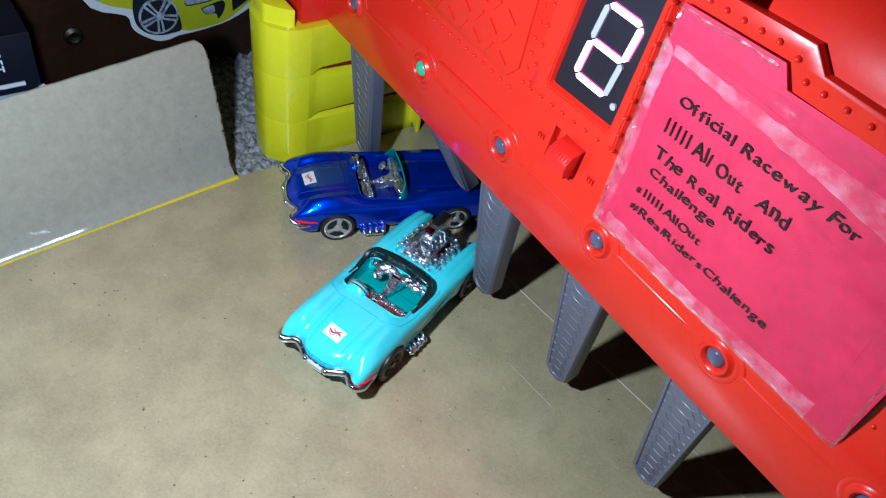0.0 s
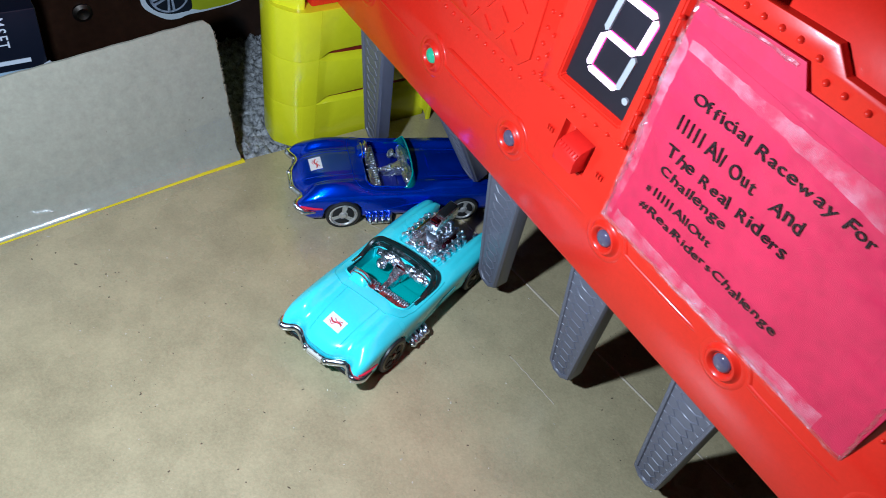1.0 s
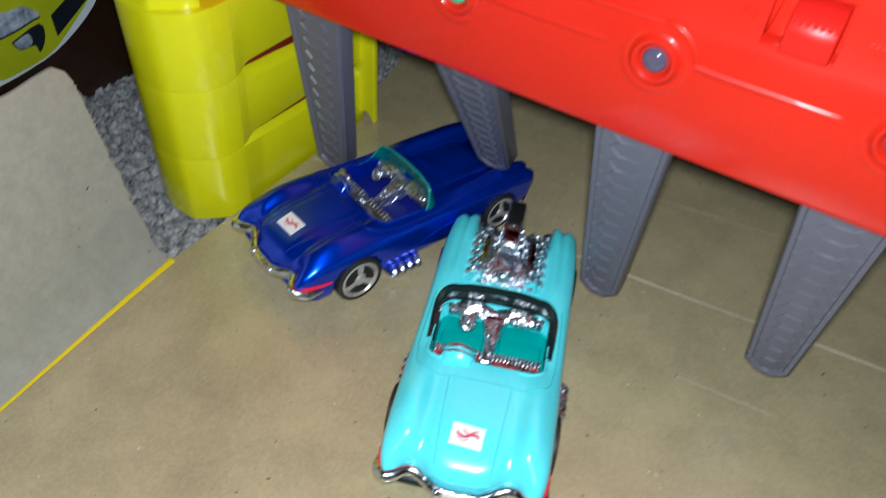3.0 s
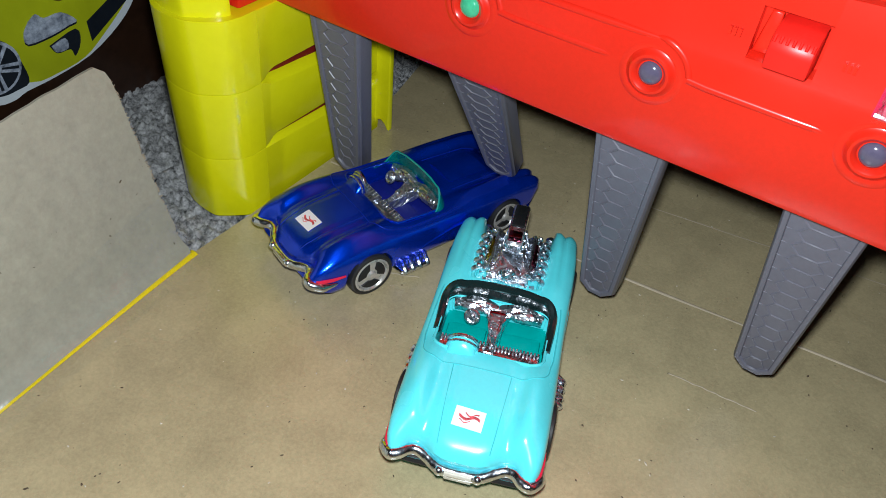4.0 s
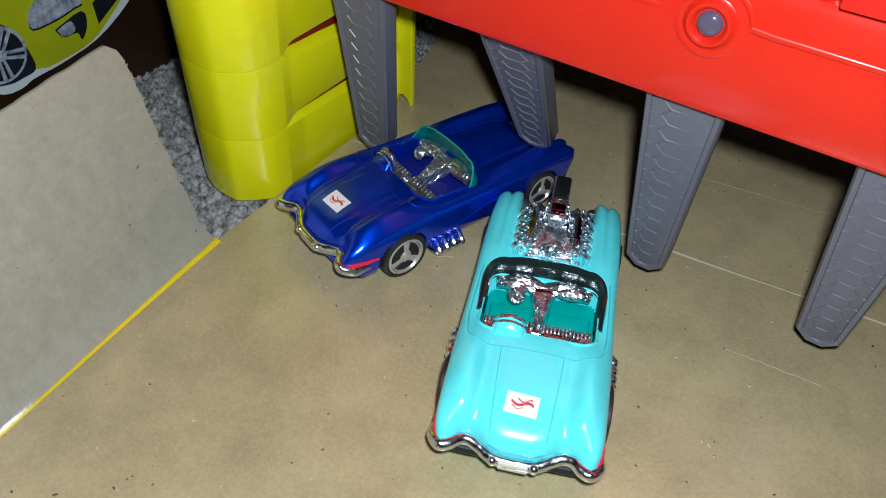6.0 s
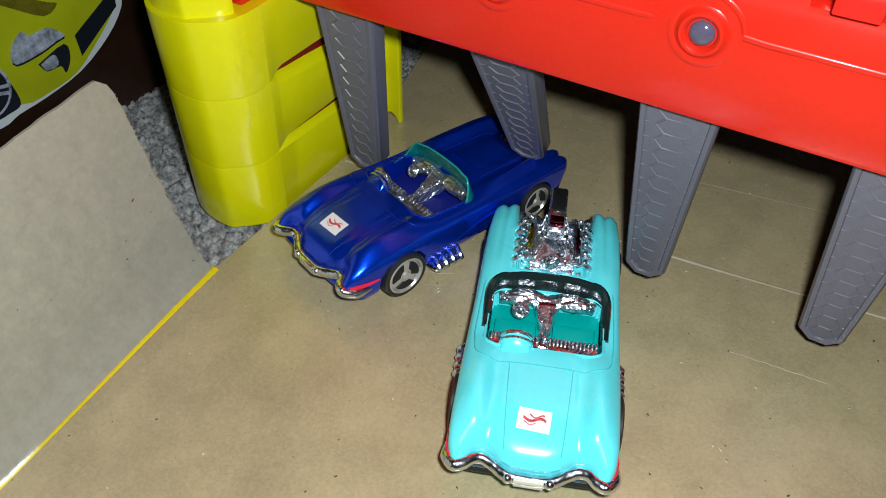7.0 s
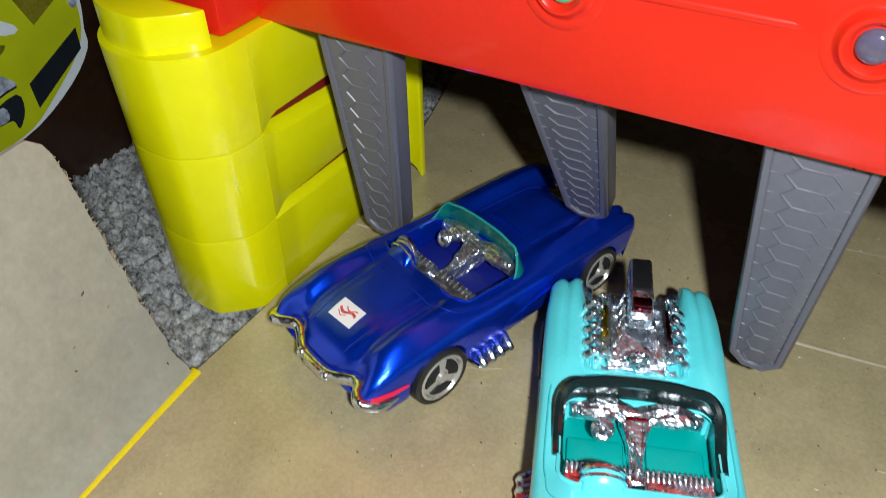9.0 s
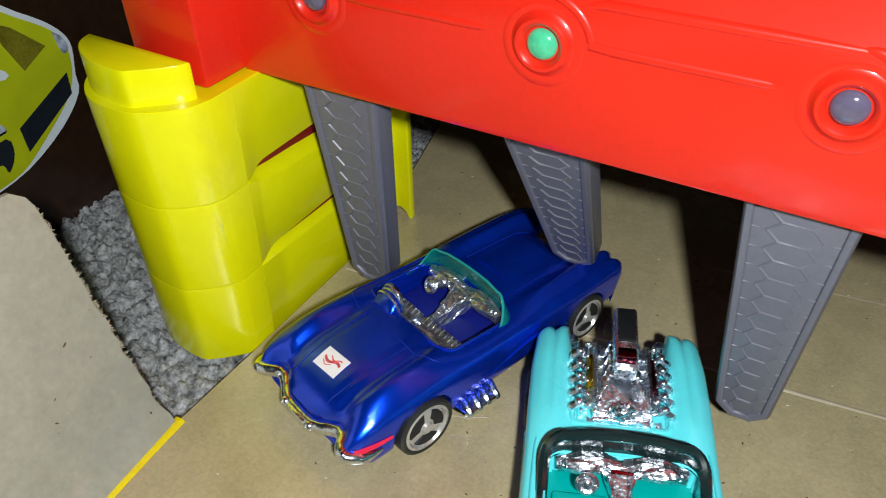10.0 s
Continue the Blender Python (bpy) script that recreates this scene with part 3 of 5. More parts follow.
part("beam", bm, RED, gate)
part("end_block", box(-0.1210, -0.1032, -0.0074, 0.034, 0.0643, 0.112, 0.0008), RED, gate)
# Darker red puts the shade beneath the beam into the colour.
part("shaded_underside", box(-0.0995, 0.184, 0.0082, 0.0345, 0.0616, 0.0634), SHADE_RED, gate)

PITCH = 0.042
for k in range(-2, 4):
    x = k * PITCH
    m = pose(x, FACE - 0.0002, 0.0816, 90, 0, 0)
    ring = [(0.0074, -0.0006), (0.0069, -0.0001), (0.0062, 0.0001), (0.0055, 0.0002), (0.0051, 0.0001), (0.0047, 0.0003), (0.0044, 0.0008), (0.0040, 0.0012), (0.0035, 0.0012), (0.0030, 0.0008), (0.0027, 0.0002)]
    collar = part("lamp_collar", lathe(ring, 40, m=m), RED, gate)
    lit = k == -1
    lens = [(r, h + 0.0002) for r, h in dome(0.00242, 0.0012)]
    part("lamp_lens", lathe(lens, 24, m=m), LED_ON if lit else LED_OFF, collar, "lit green lane lamp" if lit else "unlit grey lane lamp")
    part("moulded_rail", tube([(x + 0.0072, FACE + 0.0003, 0.0827), (x + 0.0110, FACE + 0.0003, 0.0824), (x + 0.0300, FACE + 0.0004, 0.0822), (x + 0.0362, FACE + 0.0010, 0.0821)], 0.00095, 12), RED, gate)
    # arched shoulder over each lamp that runs into its rail
    shoulder = [(x + 0.0076 * math.cos(radians(a)), FACE + 0.0003, 0.0814 + 0.0076 * math.sin(radians(a))) for a in range(14, 100, 8)]
    part("moulded_arch", tube(shoulder, [0.0009] * (len(shoulder) - 3) + [0.0008, 0.0006, 0.0003], 12), RED, gate)


part("upper_rail", tube([(-0.0365, FACE + 0.0004, 0.0880), (-0.0330, FACE + 0.0003, 0.0887), (-0.0100, FACE + 0.0003, 0.0887), (0.0100, FACE + 0.0008, 0.0886)], [0.0005, 0.0009, 0.0009, 0.0005], 12), RED, gate)


def studded(points, y, name, r):
    """A round-headed stud at each point of the face, all of one shape."""
    head = lathe([(r * 1.3, -0.0003), (r * 1.2, 0.0003), (r * 0.9, 0.0007), (r * 0.4, 0.0009), (0, 0.00095)], 10)
    me = None
    for x, z in points:
        if me is None:
            ob = part(name, head, RED, gate)
            me = ob.data
        else:
            ob = new(name, me)
            ob.parent = gate
        ob.matrix_local = pose(x, y, z, 90, 0, 0)


def rivet_row(p, q, n, r=0.00055, y=FACE + 0.0016):
    studded([(p[0] + (q[0] - p[0]) * k / (n - 1), p[1] + (q[1] - p[1]) * k / (n - 1)) for k in range(n)], y, "rivet", r)


# Tread-plate panel.
frame_poly = [(-0.0690, 0.1015), (-0.0060, 0.1015), (-0.0020, 0.1060), (-0.0010, 0.1400), (-0.0690, 0.1400)]
part("tread_panel", prism(frame_poly, FACE + 0.0008, FACE + 0.0020, "y", 0.0004), RED, gate)
bm = bmesh.new()
for i in range(10):
    for j in range(6):
        x, z = -0.0645 + i * 0.0062, 0.1055 + j * 0.0062
        if x < -0.006 and z < 0.138:
            tilt = 35 if (i + j) % 2 else -55
            box(-0.0023, 0.0023, -0.0005, 0.0004, -0.00028, 0.00028, bm=bm, m=pose(x, FACE + 0.0008, z, 0, tilt, 0))
part("tread_pattern", bm, RED, gate)
rivet_row((-0.066, 0.0985), (-0.004, 0.0990), 16)
rivet_row((0.0005, 0.1035), (0.0015, 0.140), 9)

# Digit display in a sloping surround.
surround = [(0.0035, 0.1030), (0.0375, 0.1055), (0.0385, 0.1500), (0.0055, 0.1500)]
hole = [(0.0112, 0.1108), (0.0328, 0.1116), (0.0350, 0.1470), (0.0150, 0.1470)]
bm = bmesh.new()
out_low = [bm.verts.new((x, FACE + 0.0016, z)) for x, z in surround]
out_hi = [bm.verts.new((0.92 * x + 0.08 * 0.0225, FACE - 0.0006, 0.92 * z + 0.08 * 0.128)) for x, z in surround]
in_hi = [bm.verts.new((1.06 * x - 0.06 * 0.0225, FACE - 0.0006, 1.06 * z - 0.06 * 0.128)) for x, z in hole]
in_low = [bm.verts.new((x, FACE + 0.0012, z)) for x, z in hole]
for a, b in ((out_low, out_hi), (out_hi, in_hi), (in_hi, in_low)):
    for i in range(4):
        bm.faces.new((a[i], a[(i + 1) % 4], b[(i + 1) % 4], b[i]))
bmesh.ops.recalc_face_normals(bm, faces=bm.faces)
bmesh.ops.bevel(bm, geom=[e for e in bm.edges if not e.is_boundary], offset=0.0004, segments=2, affect="EDGES")
part("display_surround", bm, RED, gate)
display = part("display", prism(hole, FACE + 0.0010, FACE + 0.0019, "y"), SCREEN, gate, "smoked display showing the digit 2")
for p, q, n in (((0.0055, 0.1052), (0.0355, 0.1075), 8), ((0.0365, 0.1075), (0.0375, 0.147), 9), ((0.0048, 0.1065), (0.0070, 0.147), 8)):
    rivet_row(p, q, n, 0.0005, FACE - 0.0004)


def segment(a, b, w=0.00078):
    """One bar of the digit, with pointed ends, between two corners."""
    a, b = Vector(a), Vector(b)
    d = (b - a).normalized()
    s = Vector((-d.y, d.x))
    a2, b2 = a + d * 0.00035, b - d * 0.00035
    pts = [a2, a2 + d * w + s * w, b2 - d * w + s * w, b2, b2 - d * w - s * w, a2 + d * w - s * w]
    return prism([(p.x, p.y) for p in pts], FACE + 0.0004, FACE + 0.0011, "y")


A, B = (0.0208, 0.1378), (0.0315, 0.1378)
G, H = (0.0190, 0.1275), (0.0297, 0.1275)
E_, D = (0.0173, 0.1172), (0.0280, 0.1172)
for (a, b), lit in (((A, B), 1), ((B, H), 1), ((G, H), 1), ((G, E_), 1), ((E_, D), 1), ((A, G), 0), ((H, D), 0)):
    if lit:
        # Wider glowing bar behind paints the halo of the lit one.
        glow = segment(a, b, 0.00105)
        bmesh.ops.translate(glow, vec=(0, 0.0005, 0), verts=glow.verts)
        part("segment_halo", glow, SEG_GLOW, display)
    part("segment", segment(a, b), SEG_ON if lit else SEG_OFF, display, "lit white digit bar" if lit else "unlit grey digit bar")
part("decimal_point", lathe([(0.0009, 0), (0.0009, 0.0008), (0, 0.0008)], 16, m=pose(0.0314, FACE + 0.0012, 0.1166, 90, 0, 0)), SEG_OFF, display)

# Slide button in its well.
cheek = [(0.0159, 0.0912), (0.0192, 0.0912), (0.0192, 0.0994), (0.0172, 0.0994)]
part("button_well", prism(cheek, FACE + 0.0022, FACE + 0.0042, "y", 0.0004), RED, gate)
bm = prism([(FACE + 0.0034, 0.0913), (FACE - 0.0034, 0.0916), (FACE - 0.0038, 0.0948), (FACE - 0.0034, 0.0967), (FACE - 0.0018, 0.0982), (FACE + 0.0008, 0.0989), (FACE + 0.0034, 0.0992)], 0.0194, 0.0271, "x", 0.0004)
button = part("button", bm, RED_DEEP, gate, "red slide button")
for k in range(7):
    part("grip_rib", tube([(0.0200 + k * 0.0011, FACE - 0.0035, 0.0966), (0.0200 + k * 0.0011, FACE - 0.0027, 0.0975)], 0.0003, 6), RED_DEEP, button)
bm = bmesh.new()
for cx in (0.0125, 0.0325):
    for j in range(3):
        box(cx - 0.001 + j * 0.0009, cx - 0.0005 + j * 0.0009, FACE + 0.0001, FACE + 0.0016, 0.0938, 0.0952, bm=bm)
part("moulded_mark", bm, RED, gate, "small raised moulded marks beside the button")

# Stepped rim and hood above the note.
rim = [(0.0385, 0.1490), (0.0660, 0.1505), (0.0690, 0.1460), (0.1860, 0.1465), (0.1860, 0.1520), (0.0730, 0.1520), (0.0690, 0.1560), (0.0385, 0.1545)]
part("note_rim", prism(rim, FACE - 0.0012, FACE + 0.003, "y", 0.0004), RED, gate)
hood = [(FACE + 0.001, 0.1500), (FACE + 0.001, 0.1605), (FACE + 0.0055, 0.1660), (FACE + 0.030, 0.1668), (FACE + 0.030, 0.1520)]
part("hood_block", prism(hood, 0.0560, 0.1860, "x", 0.0007), RED, gate)
part("top_block", box(0.064, 0.1860, 0.0125, 0.031, 0.162, 0.1725, 0.0012), RED, gate)
studs = [(0.0415 + 0.0042 * k, 0.1518 + 0.0002 * k) for k in range(6)] + [(0.0672, 0.1520), (0.0705, 0.1492)] + [(0.0745 + 0.0050 * k, 0.1492) for k in range(9)]
studded(studs, FACE - 0.0011, "stud", 0.0006)
rivet_row((0.1165, 0.092), (0.1165, 0.140), 10)

# ---- pink note in a clear pocket ----
note = thing("note", pose(0, FACE, 0.088), "pink handwritten paper note in a clear pocket on the gate", "note")
NOTE_Y = -0.0006
sheet_poly = [(0.0388, 0.0002), (0.1142, -0.0004), (0.1145, 0.0588), (0.0678, 0.0575), (0.0652, 0.0618), (0.0400, 0.0605), (0.0393, 0.040)]
part("paper", prism(sheet_poly, NOTE_Y, NOTE_Y + 0.0005, "y"), PINK, note, smooth=False)
inner_poly = [(0.0442, 0.0085), (0.1070, 0.0075), (0.1055, 0.0500), (0.0452, 0.0540)]
part("inner_sheet", prism(inner_poly, NOTE_Y - 0.00005, NOTE_Y + 0.0001, "y"), PINK, note, smooth=False)
for text, x0, x1, z, h in (("Official Raceway For", 0.0478, 0.0945, 0.0413, 0.0027), ("All Out", 0.0560, 0.0700, 0.0336, 0.0036), ("And", 0.0735, 0.0822, 0.0336, 0.0034),
                           ("The Real Riders", 0.0478, 0.0822, 0.0268, 0.0029), ("Challenge", 0.0483, 0.0686, 0.0220, 0.0024),
                           ("#", 0.0470, 0.0486, 0.0158, 0.0021), ("AllOut", 0.0560, 0.0676, 0.0158, 0.0022),
                           ("#RealRidersChallenge", 0.0470, 0.0896, 0.0108, 0.0021)):
    handwriting(text, x0, x1, z, h, INK, note, NOTE_Y - 0.0005)
for x0, step, z, h in ((0.0476, 0.0016, 0.0336, 0.0037), (0.0495, 0.0013, 0.0158, 0.0022)):
    for k in range(5):
        part("ink_bar", box(x0 + k * step, x0 + k * step + 0.00034, NOTE_Y - 0.0006, NOTE_Y - 0.0003, z, z + h), INK, note)
bm = bmesh.new()
nx, nz = 40, 30
rows = []
for j in range(nz + 1):
    row = []
    for i in range(nx + 1):
        x, z = 0.0390 + 0.0752 * i / nx, 0.0003 + 0.0570 * j / nz
        wave = 0.0005 * noise.noise((x * 90, z * 140, 2)) + 0.0003 * noise.noise((x * 300, z * 260, 6))
        fold = 0.0008 * math.exp(-((x - 0.0425) / 0.0012) ** 2) + 0.0006 * math.exp(-((z - 0.0545 + 0.06 * (x - 0.045)) / 0.0012) ** 2)
        row.append(bm.verts.new((x, NOTE_Y - 0.0019 - wave - fold, z)))
    rows.append(row)
for a, b in zip(rows, rows[1:]):
    for i in range(nx):
        bm.faces.new((a[i], a[i + 1], b[i + 1], b[i]))
part("pocket", bm, FILM, note, "wrinkled clear plastic pocket").visible_shadow = False


for line in ([(0.0398, 0.0010), (0.0404, 0.020), (0.0398, 0.040), (0.0406, 0.0600)], [(0.0400, 0.0602), (0.052, 0.0608), (0.0650, 0.0612)],
             [(0.0390, 0.0012), (0.060, 0.0008), (0.090, 0.0014), (0.1140, 0.0006)], [(0.1138, 0.0008), (0.1132, 0.030), (0.1140, 0.0575)]):
    pts = smooth_line([(x, NOTE_Y - 0.0012, z) for x, z in line], 14)
    pts = [p + Vector((0.0006 * noise.noise(p * 260), -0.0006 * noise.noise(p * 400), 0.0005 * noise.noise(p * 300 + Vector((9, 0, 0))))) for p in pts]
    part("pocket_edge", tube(pts, [0.0004 + 0.0004 * abs(noise.noise(p * 350)) for p in pts], 7), FILM_EDGE, note, "shiny folded pocket edge").visible_shadow = False


def cloudy(line, name):
    """A wavy strip that paints the glare on the pocket's folds as cloudy film; each station gives its two edges."""
    bm = bmesh.new()
    rows = []
    for (ax, az, bx, bz), (cx, cz, dx, dz) in zip(line, line[1:]):
        for k in range(12):
            f = k / 12
            p, q = Vector((ax + (cx - ax) * f, 0, az + (cz - az) * f)), Vector((bx + (dx - bx) * f, 0, bz + (dz - bz) * f))
            row = []
            for j in range(6):
                v = p.lerp(q, j / 5)
                edge = 0.0003 * noise.noise(v * 420) * (j in (0, 5))
                row.append(bm.verts.new((v.x + edge, NOTE_Y - 0.0030 - 0.0004 * noise.noise(v * 600), v.z + edge)))
            rows.append(row)
    for a, b in zip(rows, rows[1:]):
        for j in range(5):
            bm.faces.new((a[j], a[j + 1], b[j + 1], b[j]))
    part(name, bm, FILM_GLARE, note, "creased pocket film with its hazy glare painted in").visible_shadow = False


cloudy([(0.0440, 0.0515, 0.0440, 0.0538), (0.0620, 0.0500, 0.0620, 0.0530), (0.0820, 0.0485, 0.0820, 0.0530), (0.1080, 0.0455, 0.1080, 0.0535)], "pocket_glare")
cloudy([(0.0402, 0.0020, 0.0425, 0.0020), (0.0404, 0.0200, 0.0440, 0.0200), (0.0405, 0.0400, 0.0432, 0.0400), (0.0406, 0.0560, 0.0440, 0.0530)], "pocket_glare")
cloudy([(0.0440, 0.0030, 0.0440, 0.0075), (0.0700, 0.0020, 0.0700, 0.0062), (0.1100, 0.0025, 0.1100, 0.0075)], "pocket_glare")


# ---- hinged lane flaps ----
FLAP_TOP, FLAP_LOW, FLAP_LONG = 0.0088, 0.0051, 0.0550


def inset(outline, d):
    """A convex outline, counter-clockwise, moved inwards by d on every side."""
    out, n = [], len(outline)
    for k in range(n):
        p, a, b = (Vector(outline[(k + i) % n]) for i in (0, -1, 1))
        e, f = (p - a).normalized(), (b - p).normalized()
        bis = Vector((-e.y, e.x)) + Vector((-f.y, f.x))
        out.append(tuple(p + bis * (2 * d / bis.length_squared)))
    return out


def flap_outline():
    """Front of the bar: tapered, with a blunt pointed foot."""
    w, q = FLAP_LOW, FLAP_LONG
    return [(-FLAP_TOP, 0.0), (-w, -q + 0.0018), (-0.0020, -q - 0.0010), (0.0020, -q - 0.0010), (w, -q + 0.0018), (FLAP_TOP, 0.0)]


def flap_rings(levels, closed):
    """Insets of the bar's outline joined in turn; closed: first and last are filled."""
    bm = bmesh.new()
    rings = [[bm.verts.new((x, y, z)) for x, z in inset(flap_outline(), d)] for d, y in levels]
    n = len(rings[0])
    for a, b in zip(rings, rings[1:]):
        for k in range(n):
            bm.faces.new((a[k], a[(k + 1) % n], b[(k + 1) % n], b[k]))
    if closed:
        bm.faces.new(rings[0][::-1])
        bm.faces.new(rings[-1])
    bmesh.ops.recalc_face_normals(bm, faces=bm.faces)
    return bm


def hex_ridge(k):
    """One cell of the honeycomb: a thin raised six-sided line on the sunk panel, tied to the rim at its sides."""
    step, low, crest = 0.00387, 0.00062, 0.00030
    z0 = -0.0042 - step * k
    mid, z1 = z0 - step / 2, z0 - step

    def half(z):
        return FLAP_TOP + (FLAP_LOW - FLAP_TOP) * -z / FLAP_LONG - 0.0018

    pts = [(0.36 * half(z0), z0), (0.68 * half(mid), mid), (0.36 * half(z1), z1), (-0.36 * half(z1), z1), (-0.68 * half(mid), mid), (-0.36 * half(z0), z0)]
    bm = bmesh.new()
    rings = [[bm.verts.new((x * f, y, mid + (z - mid) * f)) for x, z in pts] for f, y in ((1.04, low), (1.0, crest), (0.96, crest), (0.87, low))]
    for a, b in zip(rings, rings[1:]):
        for n in range(6):
            bm.faces.new((a[n], a[(n + 1) % 6], b[(n + 1) % 6], b[n]))
    for s, n in ((1, 1), (-1, 4)):
        end = s * 1.04 * half(mid)
        tie = [bm.verts.new((end, y, mid + d)) for d, y in ((0.00022, low), (0.0, crest), (-0.00022, low))]
        bm.faces.new((rings[0][n], tie[0], tie[1]))
        bm.faces.new((rings[0][n], tie[1], tie[2]))
    bmesh.ops.recalc_face_normals(bm, faces=bm.faces)
    return bm


def make_flap(m, label):
    f = thing("lane_flap", m, label, "toy flap", "lane flaps")
    bar = part("bar", flap_rings(((0.0010, 0.0062), (0.0003, 0.0058), (0.0, 0.0012), (0.0003, 0.0007), (0.0009, 0.00055)), True), FLAP, f)
    part("rim", flap_rings(((0.00005, 0.0010), (0.00035, 0.0002), (0.0006, 0.0), (0.0013, 0.0), (0.00155, 0.0001), (0.0018, 0.0006)), False), FLAP, f, "raised edge round the flap")
    for k in range(13):
        part("hex_ridge", hex_ridge(k), FLAP_RIDGE_LIT, bar)
    return f


PIVOT_Y, PIVOT_Z = 0.0068, 0.0670
hang = make_flap(pose(-2 * PITCH - 0.0012, PIVOT_Y, PIVOT_Z, 5.5), "grey plastic lane flap with honeycomb relief hanging from the gate")
for k in (0, 1, 2, 3):
    copy_thing(hang, pose(k * PITCH - 0.0016, PIVOT_Y, PIVOT_Z, 5.5))
pushed = copy_thing(hang, pose(-PITCH - 0.0022, PIVOT_Y, PIVOT_Z, 28.0))
tagged(pushed, "grey plastic lane flap pushed back and resting on the blue car")


# ---- die-cast cars ----
LONG = 0.0760


def curve(u, pts):
    xs, ys = zip(*pts)
    k = max(0, min(len(xs) - 2, int(np.searchsorted(xs, u)) - 1))
    t = (u - xs[k]) / (xs[k + 1] - xs[k])
    t = max(0.0, min(1.0, t))
    m0 = (ys[k + 1] - ys[k - 1]) / (xs[k + 1] - xs[k - 1]) if k > 0 else (ys[1] - ys[0]) / (xs[1] - xs[0])
    m1 = (ys[k + 2] - ys[k]) / (xs[k + 2] - xs[k]) if k + 2 < len(xs) else (ys[-1] - ys[-2]) / (xs[-1] - xs[-2])
    h = xs[k + 1] - xs[k]
    return (2 * t ** 3 - 3 * t * t + 1) * ys[k] + (t ** 3 - 2 * t * t + t) * h * m0 + (3 * t * t - 2 * t ** 3) * ys[k + 1] + (t ** 3 - t * t) * h * m1


WIDE = ((0, 0.0156), (0.0025, 0.0165), (0.008, 0.0169), (0.016, 0.0170), (0.024, 0.0169), (0.034, 0.0167), (0.044, 0.0166), (0.056, 0.0167), (0.066, 0.0166), (0.072, 0.0162), (0.075, 0.0160), (LONG, 0.0156))
TOP = ((0, 0.0116), (0.0016, 0.0136), (0.005, 0.0153), (0.010, 0.0166), (0.017, 0.0171), (0.024, 0.0172), (0.030, 0.0165), (0.044, 0.0160), (0.052, 0.0158), (0.062, 0.0153), (0.070, 0.0150), (0.0745, 0.0142), (LONG, 0.0130))
CREST = ((0, 0.0), (0.005, 0.0011), (0.012, 0.0018), (0.019, 0.0014), (0.027, -0.0002), (0.034, -0.0007), (0.042, -0.0006), (0.047, 0.0), (0.053, 0.0009), (0.066, 0.0013), (0.073, 0.0009), (LONG, 0.0004))
TAIL = ((0, -0.0004), (0.22, -0.0003), (0.40, 0.0008), (0.58, 0.0024), (0.72, 0.0022), (0.86, 0.0), (0.94, -0.0008), (1.0, -0.0003))
REAR_AXLE, FRONT_AXLE, R_REAR, R_FRONT = 0.0162, 0.0630, 0.0066, 0.0058
PIT_U, PIT_V = (0.0255, 0.0437), 0.0130


def body_point(u, a):
    """The top skin: u along the car, a from -1 to 1 across."""
    hw, zt = curve(u, WIDE), curve(u, TOP)
    crest = curve(u, CREST) * math.exp(-((abs(a) - 0.74) / 0.17) ** 2)
    groove = 0.00032 * math.exp(-((abs(a) - 0.36) / 0.030) ** 2) * max(0, min(1, (u - 0.003) / 0.002, (0.0245 - u) / 0.002))
    valley = (0.0005 + 0.0005 * max(0, min(1, u / 0.004, (0.023 - u) / 0.006))) * math.exp(-((abs(a) - 0.53) / 0.09) ** 2) + 0.0006 * math.exp(-((abs(a) - 0.78) / 0.05) ** 2) * max(0, min(1, (u - 0.048) / 0.01))
    shoulder = shoulder_at(u)
    full = shoulder + (zt + crest - groove - valley - shoulder) * max(0.0, 1 - abs(a) ** 6.5) ** (1 / 2.4)
    front = max(0, (u - 0.064) / 0.012) * (1 - min(1, (abs(a) / 0.60) ** 9))
    nose = 0.0050 * front
    full -= 0.0022 * front
    tail = max(0, 1 - u / 0.006) * curve(min(0.999, abs(a)), TAIL)
    lobe = 0.0012 * max(0, (u - 0.070) / 0.006) * abs(math.sin((abs(a) - 0.56) / 0.44 * 2 * math.pi)) * (abs(a) > 0.56)
    return Vector((u - nose + tail + lobe, a * hw, full))


def shoulder_at(u):
    return max(0.0085, min(0.0129, curve(u, TOP) - 0.0026))


def wheel_gap(u):
    low = 0.0034 + 0.0044 * max(0.0, 1 - u / 0.006)
    for axle, r in ((REAR_AXLE, R_REAR + 0.0007), (FRONT_AXLE, R_FRONT + 0.0007)):
        d = abs(u - axle)
        if d < r:
            low = max(low, (R_REAR if axle == REAR_AXLE else R_FRONT) + math.sqrt(r * r - d * d) * 0.93)
    return min(low, 0.0120)


